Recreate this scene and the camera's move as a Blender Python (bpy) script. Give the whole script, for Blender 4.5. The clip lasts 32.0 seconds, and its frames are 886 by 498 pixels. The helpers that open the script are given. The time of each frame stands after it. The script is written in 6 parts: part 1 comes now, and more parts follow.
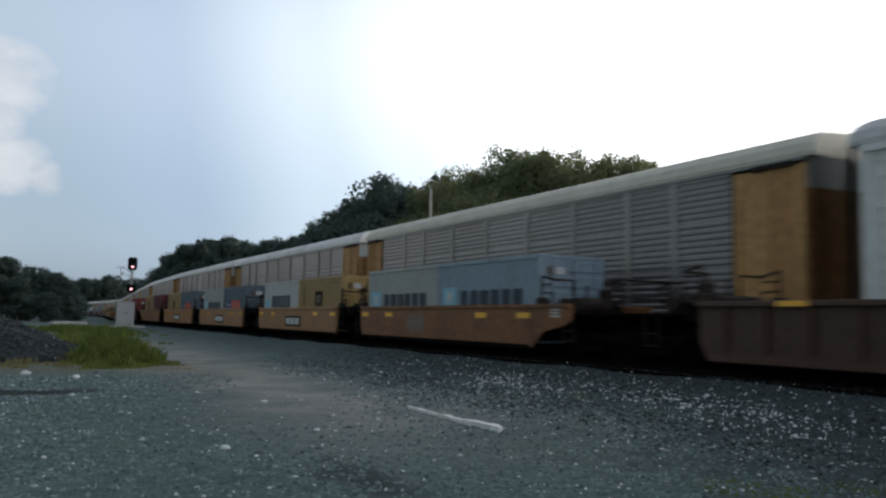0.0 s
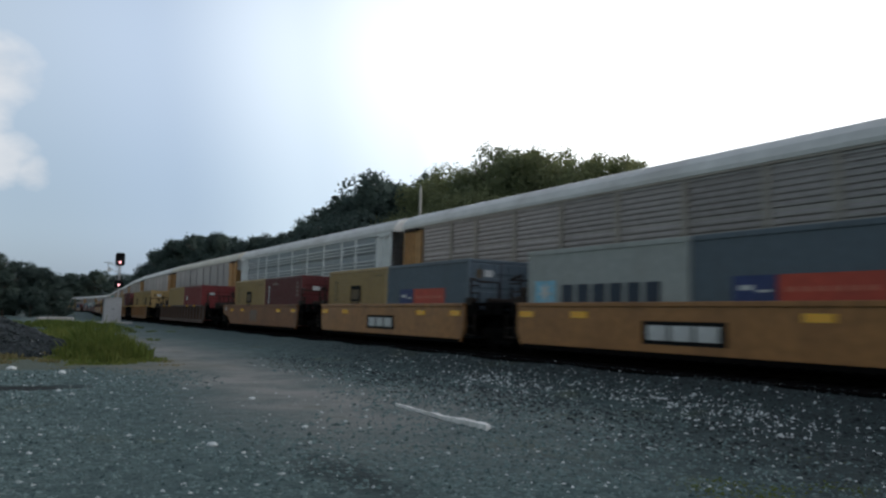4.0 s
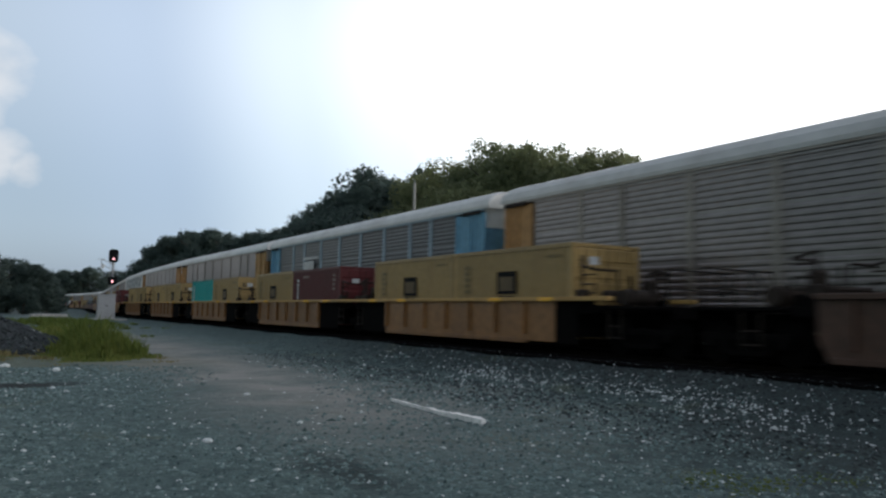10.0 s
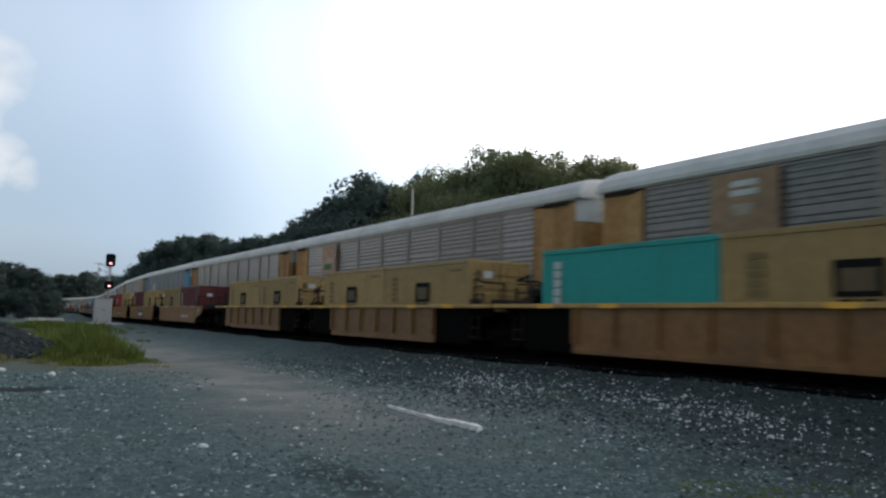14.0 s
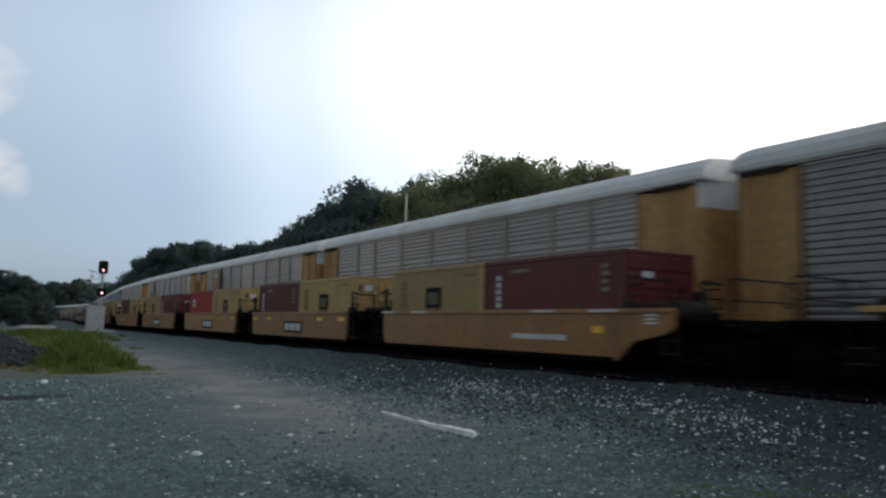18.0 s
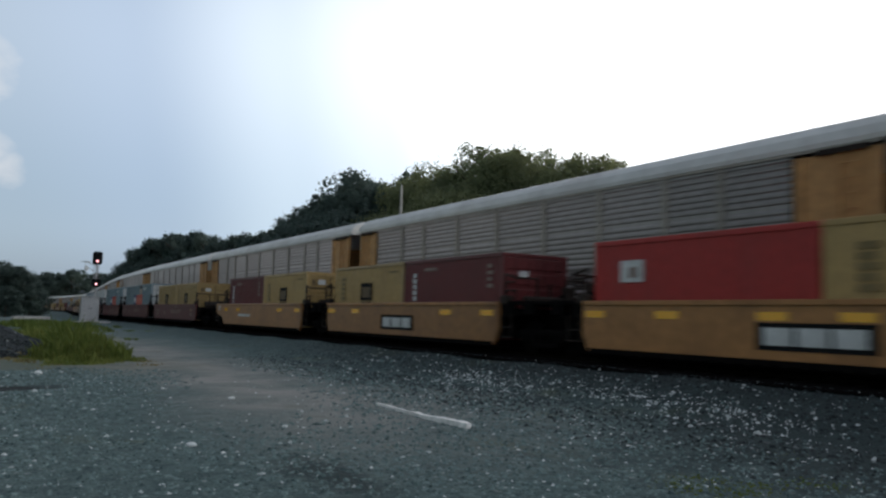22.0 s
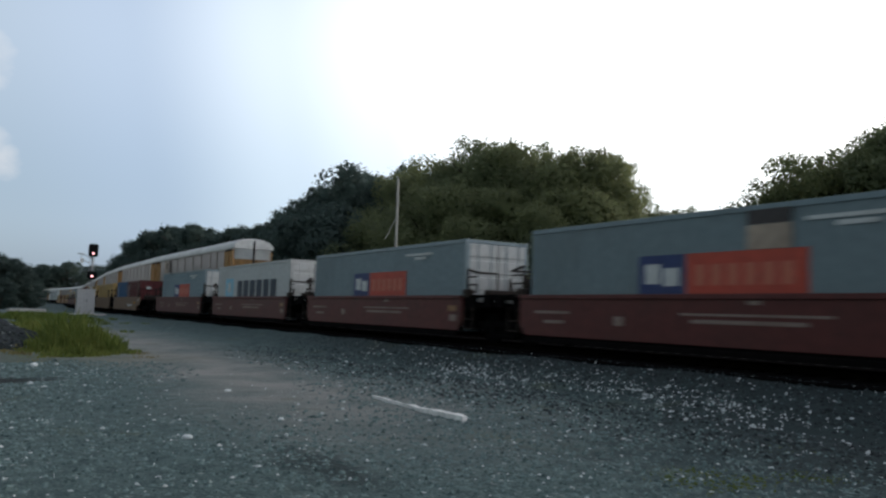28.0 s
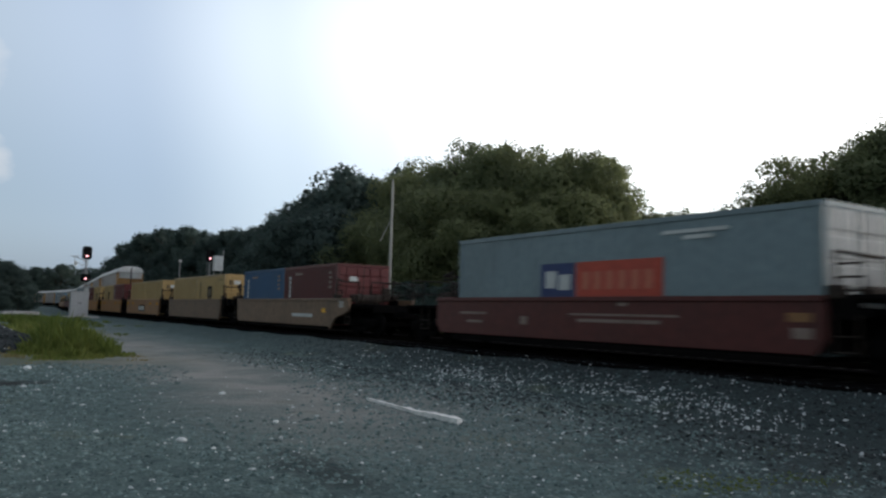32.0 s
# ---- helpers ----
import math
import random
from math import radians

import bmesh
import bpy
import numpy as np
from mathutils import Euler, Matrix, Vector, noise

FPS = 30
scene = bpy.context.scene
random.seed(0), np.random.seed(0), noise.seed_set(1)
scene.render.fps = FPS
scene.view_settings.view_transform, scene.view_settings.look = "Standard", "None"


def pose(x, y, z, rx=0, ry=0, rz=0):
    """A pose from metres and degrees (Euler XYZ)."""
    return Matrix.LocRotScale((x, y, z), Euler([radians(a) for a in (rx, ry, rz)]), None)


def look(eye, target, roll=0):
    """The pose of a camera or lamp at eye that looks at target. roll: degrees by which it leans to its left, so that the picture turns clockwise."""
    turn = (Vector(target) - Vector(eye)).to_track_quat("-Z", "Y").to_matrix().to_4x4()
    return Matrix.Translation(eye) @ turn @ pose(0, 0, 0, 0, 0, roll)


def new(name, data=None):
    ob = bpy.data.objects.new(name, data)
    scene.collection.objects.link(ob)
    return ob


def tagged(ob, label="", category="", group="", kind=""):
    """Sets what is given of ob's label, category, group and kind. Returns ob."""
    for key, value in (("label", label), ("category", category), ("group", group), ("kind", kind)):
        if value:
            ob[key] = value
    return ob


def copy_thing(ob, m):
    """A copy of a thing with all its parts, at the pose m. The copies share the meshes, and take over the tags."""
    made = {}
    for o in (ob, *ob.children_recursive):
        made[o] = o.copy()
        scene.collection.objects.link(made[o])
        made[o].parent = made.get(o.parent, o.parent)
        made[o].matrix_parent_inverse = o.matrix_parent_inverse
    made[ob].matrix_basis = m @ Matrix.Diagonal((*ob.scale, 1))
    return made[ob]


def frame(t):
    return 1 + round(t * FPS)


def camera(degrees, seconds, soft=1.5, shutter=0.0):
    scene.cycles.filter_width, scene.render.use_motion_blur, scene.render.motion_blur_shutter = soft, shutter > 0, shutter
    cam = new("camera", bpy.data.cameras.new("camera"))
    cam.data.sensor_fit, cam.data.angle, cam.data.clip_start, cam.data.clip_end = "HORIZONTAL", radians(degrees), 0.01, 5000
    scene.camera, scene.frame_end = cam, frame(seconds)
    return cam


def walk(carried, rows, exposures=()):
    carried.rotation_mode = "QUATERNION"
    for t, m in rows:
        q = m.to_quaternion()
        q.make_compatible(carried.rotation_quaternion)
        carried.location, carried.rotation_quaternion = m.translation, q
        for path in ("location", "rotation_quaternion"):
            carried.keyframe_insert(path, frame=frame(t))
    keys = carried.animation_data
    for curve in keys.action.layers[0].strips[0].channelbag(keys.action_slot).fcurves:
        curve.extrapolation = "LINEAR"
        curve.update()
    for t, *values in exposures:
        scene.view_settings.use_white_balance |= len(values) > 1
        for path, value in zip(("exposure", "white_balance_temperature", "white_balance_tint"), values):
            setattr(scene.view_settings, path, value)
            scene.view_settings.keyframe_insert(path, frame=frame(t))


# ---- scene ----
# World: y runs along the tracks away from the camera, x to the right across them, z up; metres.
cam = camera(59.0, 32.0, soft=2.4, shutter=0.75)
PATH = [
    (0, pose(0, 0, 1.55, 95.31, -1.32, -29.25)),
    (0.5, pose(0, 0, 1.55, 95.38, -1.56, -29.16)),
    (1, pose(0, 0, 1.55, 95.42, -1.42, -29.18)),
    (1.5, pose(0, 0, 1.55, 95.49, -1.26, -29.04)),
    (2, pose(0, 0, 1.55, 95.39, -1.19, -29.56)),
    (2.5, pose(0, 0, 1.55, 95.37, -1.53, -29.53)),
    (4.5, pose(0, 0, 1.55, 95.16, -1.72, -30.14)),
    (5, pose(0, 0, 1.55, 95.39, -1.59, -29.92)),
    (5.5, pose(0, 0, 1.55, 95.42, -1.57, -30.02)),
    (6, pose(0, 0, 1.55, 95.59, -1.70, -29.83)),
    (6.5, pose(0, 0, 1.55, 95.40, -1.37, -30.10)),
    (7, pose(0, 0, 1.55, 95.22, -1.44, -30.26)),
    (7.5, pose(0, 0, 1.55, 95.48, -1.49, -30.17)),
    (8, pose(0, 0, 1.55, 95.66, -1.62, -30.19)),
    (8.5, pose(0, 0, 1.55, 95.58, -1.49, -30.09)),
    (9, pose(0, 0, 1.55, 95.25, -1.40, -30.15)),
    (9.5, pose(0, 0, 1.55, 95.10, -1.32, -30.33)),
    (10, pose(0, 0, 1.55, 94.83, -1.40, -30.45)),
    (10.5, pose(0, 0, 1.55, 95.11, -1.50, -30.25)),
    (11, pose(0, 0, 1.55, 94.98, -1.65, -29.86)),
    (11.5, pose(0, 0, 1.55, 94.87, -1.65, -30.24)),
    (12, pose(0, 0, 1.55, 94.74, -1.68, -30.30)),
    (12.5, pose(0, 0, 1.55, 94.92, -1.75, -30.58)),
    (13, pose(0, 0, 1.55, 95.00, -1.69, -30.50)),
    (13.5, pose(0, 0, 1.55, 95.28, -1.59, -30.75)),
    (14, pose(0, 0, 1.55, 95.30, -1.74, -30.66)),
    (14.5, pose(0, 0, 1.55, 95.32, -1.70, -30.72)),
    (16.5, pose(0, 0, 1.55, 95.49, -1.68, -30.87)),
    (17, pose(0, 0, 1.55, 95.54, -1.59, -30.89)),
    (17.5, pose(0, 0, 1.55, 95.69, -1.31, -31.01)),
    (18, pose(0, 0, 1.55, 95.74, -1.49, -31.09)),
    (18.5, pose(0, 0, 1.55, 95.47, -1.67, -31.17)),
    (19, pose(0, 0, 1.55, 95.35, -1.79, -31.36)),
    (19.5, pose(0, 0, 1.55, 95.23, -1.77, -31.38)),
    (20, pose(0, 0, 1.55, 95.04, -1.71, -31.50)),
    (20.5, pose(0, 0, 1.55, 95.18, -1.69, -31.48)),
    (21, pose(0, 0, 1.55, 95.22, -1.93, -31.56)),
    (21.5, pose(0, 0, 1.55, 95.12, -1.72, -31.57)),
    (22, pose(0, 0, 1.55, 95.15, -1.63, -31.46)),
    (22.5, pose(0, 0, 1.55, 94.87, -1.59, -31.51)),
    (23, pose(0, 0, 1.55, 95.04, -1.36, -31.47)),
    (23.5, pose(0, 0, 1.55, 94.66, -1.67, -31.72)),
    (24, pose(0, 0, 1.55, 94.91, -1.61, -31.80)),
    (24.5, pose(0, 0, 1.55, 94.83, -1.74, -31.95)),
    (25, pose(0, 0, 1.55, 94.74, -1.79, -31.95)),
    (25.5, pose(0, 0, 1.55, 94.78, -1.70, -32.05)),
    (27.5, pose(0, 0, 1.55, 94.80, -2.10, -31.70)),
    (28, pose(0, 0, 1.55, 94.66, -1.76, -31.73)),
    (28.5, pose(0, 0, 1.55, 94.49, -1.75, -31.73)),
    (29, pose(0, 0, 1.55, 94.71, -1.83, -32.04)),
    (29.5, pose(0, 0, 1.55, 94.34, -1.86, -32.07)),
    (30, pose(0, 0, 1.55, 94.75, -2.01, -32.55)),
    (30.5, pose(0, 0, 1.55, 94.81, -1.82, -31.93)),
    (31, pose(0, 0, 1.55, 94.82, -1.75, -31.79)),
    (31.5, pose(0, 0, 1.55, 94.94, -2.01, -31.78)),
    (32, pose(0, 0, 1.55, 94.84, -1.70, -32.11)),
]
# the clip's camera opens up a little around 11 to 14 s and again near 24 s
walk(cam, PATH, exposures=((0, 0.0), (8, -0.02), (9, -0.06), (10, 0.05), (11, 0.2), (14, 0.18), (16.5, 0.02), (22, -0.02), (23, 0.07), (25, 0.1), (28, 0.03), (32, 0.0)))

# ---- light: hazy evening, low sun behind cloud beyond the trains ----
SUN_AZ, SUN_EL = 100.0, 12.0
SUN_DIR = Vector((math.sin(radians(SUN_AZ)) * math.cos(radians(SUN_EL)), math.cos(radians(SUN_AZ)) * math.cos(radians(SUN_EL)), math.sin(radians(SUN_EL))))


def make_world():
    world = bpy.data.worlds.new("evening_sky")
    scene.world = world
    world.use_nodes = True
    nt = world.node_tree
    nt.nodes.clear()
    N, L = nt.nodes.new, nt.links.new
    out, bg = N("ShaderNodeOutputWorld"), N("ShaderNodeBackground")
    sky = N("ShaderNodeTexSky")
    sky.sky_type, sky.sun_disc = "NISHITA", False
    sky.sun_elevation, sky.sun_rotation = radians(SUN_EL), radians(SUN_AZ)
    sky.air_density, sky.dust_density = 1.0, 2.0
    tc = N("ShaderNodeTexCoord")

    def math_node(op, a, b=None, clamp=False):
        n = N("ShaderNodeMath")
        n.operation, n.use_clamp = op, clamp
        for i, v in enumerate((a, b)):
            if v is None:
                continue
            if isinstance(v, (int, float)):
                n.inputs[i].default_value = v
            else:
                L(v, n.inputs[i])
        return n.outputs[0]

    def dot(v):
        n = N("ShaderNodeVectorMath")
        n.operation = "DOT_PRODUCT"
        L(tc.outputs["Generated"], n.inputs[0])
        n.inputs[1].default_value = v
        return n.outputs["Value"]

    def ramp(fac, stops):
        n = N("ShaderNodeValToRGB")
        n.color_ramp.interpolation = "EASE"
        els = n.color_ramp.elements
        for i, (p, c) in enumerate(stops):
            e = els[i] if i < 2 else els.new(p)
            e.position, e.color = p, (*c, 1)
        L(fac, n.inputs[0])
        return n.outputs[0]

    def mixc(fac, a, b, mode="MIX"):
        n = N("ShaderNodeMix")
        n.data_type, n.blend_type = "RGBA", mode
        for sock, v in ((n.inputs[0], fac), (n.inputs[6], a), (n.inputs[7], b)):
            if isinstance(v, (int, float)):
                sock.default_value = v
            elif isinstance(v, tuple):
                sock.default_value = (*v, 1)
            else:
                L(v, sock)
        return n.outputs[2]
    # thin haze that glows towards the hidden sun, darker blue away from it
    toward = dot(tuple(SUN_DIR))
    haze = ramp(math_node("MULTIPLY_ADD", toward, 0.5), HAZE)
    toward_n = haze.node.inputs[0].links[0].from_node
    toward_n.inputs[2].default_value = 0.5
    up = dot((0, 0, 1))
    high = ramp(up, [(0.0, (0.62, 0.66, 0.70)), (1.0, (0.28, 0.29, 0.32)), (0.10, (0.82, 0.86, 0.90)), (0.32, (1.15, 1.12, 1.1)), (0.6, (0.5, 0.5, 0.53))])
    skyc = mixc(1.0, haze, high, "MULTIPLY")
    scaled = N("ShaderNodeVectorMath")
    scaled.operation = "SCALE"
    L(sky.outputs[0], scaled.inputs[0])
    scaled.inputs[3].default_value = SKY_GAIN
    total = mixc(1.0, skyc, scaled.outputs[0], "ADD")
    # a towering cloud low over the far end of the line: several lobes, frayed by noise
    mp = N("ShaderNodeMapping")
    mp.inputs["Scale"].default_value = (9, 9, 14)
    L(tc.outputs["Generated"], mp.inputs[0])
    nz = N("ShaderNodeTexNoise")
    nz.inputs["Scale"].default_value, nz.inputs["Detail"].default_value = 1.6, 7
    L(mp.outputs[0], nz.inputs["Vector"])
    mass = None
    for az, el, size in CLOUD:
        d = Vector((math.sin(radians(az)), math.cos(radians(az)), math.tan(radians(el)))).normalized()
        lobe = math_node("SUBTRACT", dot(tuple(d)), math.cos(radians(size)))
        lobe = math_node("MULTIPLY", lobe, 1.0 / (1 - math.cos(radians(size))))
        mass = lobe if mass is None else math_node("MAXIMUM", mass, lobe)
    frayed = math_node("MULTIPLY_ADD", nz.outputs["Fac"], 2.6)
    frayed.node.inputs[2].default_value = -1.3
    fac = math_node("MULTIPLY", math_node("ADD", mass, frayed), 1.1, True)
    body = mixc(math_node("MULTIPLY_ADD", nz.outputs["Fac"], 1.6, True), (0.60, 0.64, 0.69), (0.93, 0.92, 0.92))
    body.node.inputs[0].links[0].from_node.inputs[2].default_value = -0.25
    total = mixc(math_node("MULTIPLY", fac, 0.65), total, body)
    L(total, bg.inputs[0])
    bg.inputs[1].default_value = 1.0
    L(bg.outputs[0], out.inputs[0])


SKY_GAIN = 0.035
# the brighter ring at 0.28 to 0.36 is added out of view to lift the trains
HAZE = [(0.0, (0.10, 0.148, 0.158)), (1.0, (1.7, 1.7, 1.7)), (0.12, (0.155, 0.21, 0.222)), (0.28, (0.56, 0.575, 0.585)), (0.36, (0.50, 0.545, 0.58)), (0.438, (0.385, 0.475, 0.585)), (0.521, (0.42, 0.52, 0.665)), (0.605, (0.68, 0.79, 0.91)), (0.661, (0.88, 0.97, 1.06)), (0.724, (1.5, 1.54, 1.58)), (0.80, (1.7, 1.7, 1.7))]
CLOUD = ((-0.9, 14.8, 2.7), (-2.4, 11.8, 3.2), (0.2, 9.4, 2.1), (1.8, 8.7, 1.4), (-5, 12, 4.0))
make_world()
lamp = bpy.data.lights.new("sun", "SUN")
lamp.energy, lamp.angle, lamp.color = 0.6, radians(14), (1.0, 0.9, 0.78)
sun = new("sun", lamp)
sun.matrix_world = look(SUN_DIR * 100, (0, 0, 0))


# ---- materials ----
def material(name, color, rough=0.8, metal=0.0, vary=0.25, grain=8.0, stain=0.6, stain_color=(0.06, 0.045, 0.035), bump=0.15, per_object=0.0, streak=1.0, spec=0.5):
    """A painted or mineral surface: fine grain, larger stains and a little relief. streak stretches the stains down the surface."""
    m = bpy.data.materials.new(name)
    m.use_nodes = True
    nt = m.node_tree
    N, L = nt.nodes.new, nt.links.new
    bsdf = nt.nodes["Principled BSDF"]
    bsdf.inputs["Roughness"].default_value, bsdf.inputs["Metallic"].default_value = rough, metal
    bsdf.inputs["Specular IOR Level"].default_value = spec
    tc = N("ShaderNodeTexCoord")
    fine, big = N("ShaderNodeTexNoise"), N("ShaderNodeTexNoise")
    mp = N("ShaderNodeMapping")
    mp.inputs["Scale"].default_value = (1, 1, streak)
    L(tc.outputs["Object"], mp.inputs[0])
    fine.inputs["Scale"].default_value, fine.inputs["Detail"].default_value = grain, 4
    big.inputs["Scale"].default_value, big.inputs["Detail"].default_value = grain / 9, 5
    L(tc.outputs["Object"], fine.inputs["Vector"])
    L(mp.outputs[0], big.inputs["Vector"])
    r1 = N("ShaderNodeMapRange")
    r1.inputs[1].default_value, r1.inputs[2].default_value = 0.3, 0.7
    r1.inputs[3].default_value, r1.inputs[4].default_value = 1 - vary, 1 + vary
    L(fine.outputs["Fac"], r1.inputs[0])
    mul = N("ShaderNodeVectorMath")
    mul.operation = "SCALE"
    mul.inputs[0].default_value = color
    L(r1.outputs[0], mul.inputs[3])
    last = mul.outputs[0]
    if per_object:
        info = N("ShaderNodeObjectInfo")
        r3 = N("ShaderNodeMapRange")
        r3.inputs[3].default_value, r3.inputs[4].default_value = 1 - per_object, 1 + per_object
        L(info.outputs["Random"], r3.inputs[0])
        m2 = N("ShaderNodeVectorMath")
        m2.operation = "SCALE"
        L(last, m2.inputs[0])
        L(r3.outputs[0], m2.inputs[3])
        last = m2.outputs[0]
    r2 = N("ShaderNodeMapRange")
    r2.inputs[1].default_value, r2.inputs[2].default_value = 0.5, 0.75
    r2.inputs[4].default_value = stain
    L(big.outputs["Fac"], r2.inputs[0])
    mix = N("ShaderNodeMix")
    mix.data_type = "RGBA"
    L(r2.outputs[0], mix.inputs[0])
    L(last, mix.inputs[6])
    mix.inputs[7].default_value = (*stain_color, 1)
    L(mix.outputs[2], bsdf.inputs["Base Color"])
    if bump:
        b = N("ShaderNodeBump")
        b.inputs["Strength"].default_value, b.inputs["Distance"].default_value = bump, 0.02
        L(fine.outputs["Fac"], b.inputs["Height"])
        L(b.outputs[0], bsdf.inputs["Normal"])
    return m


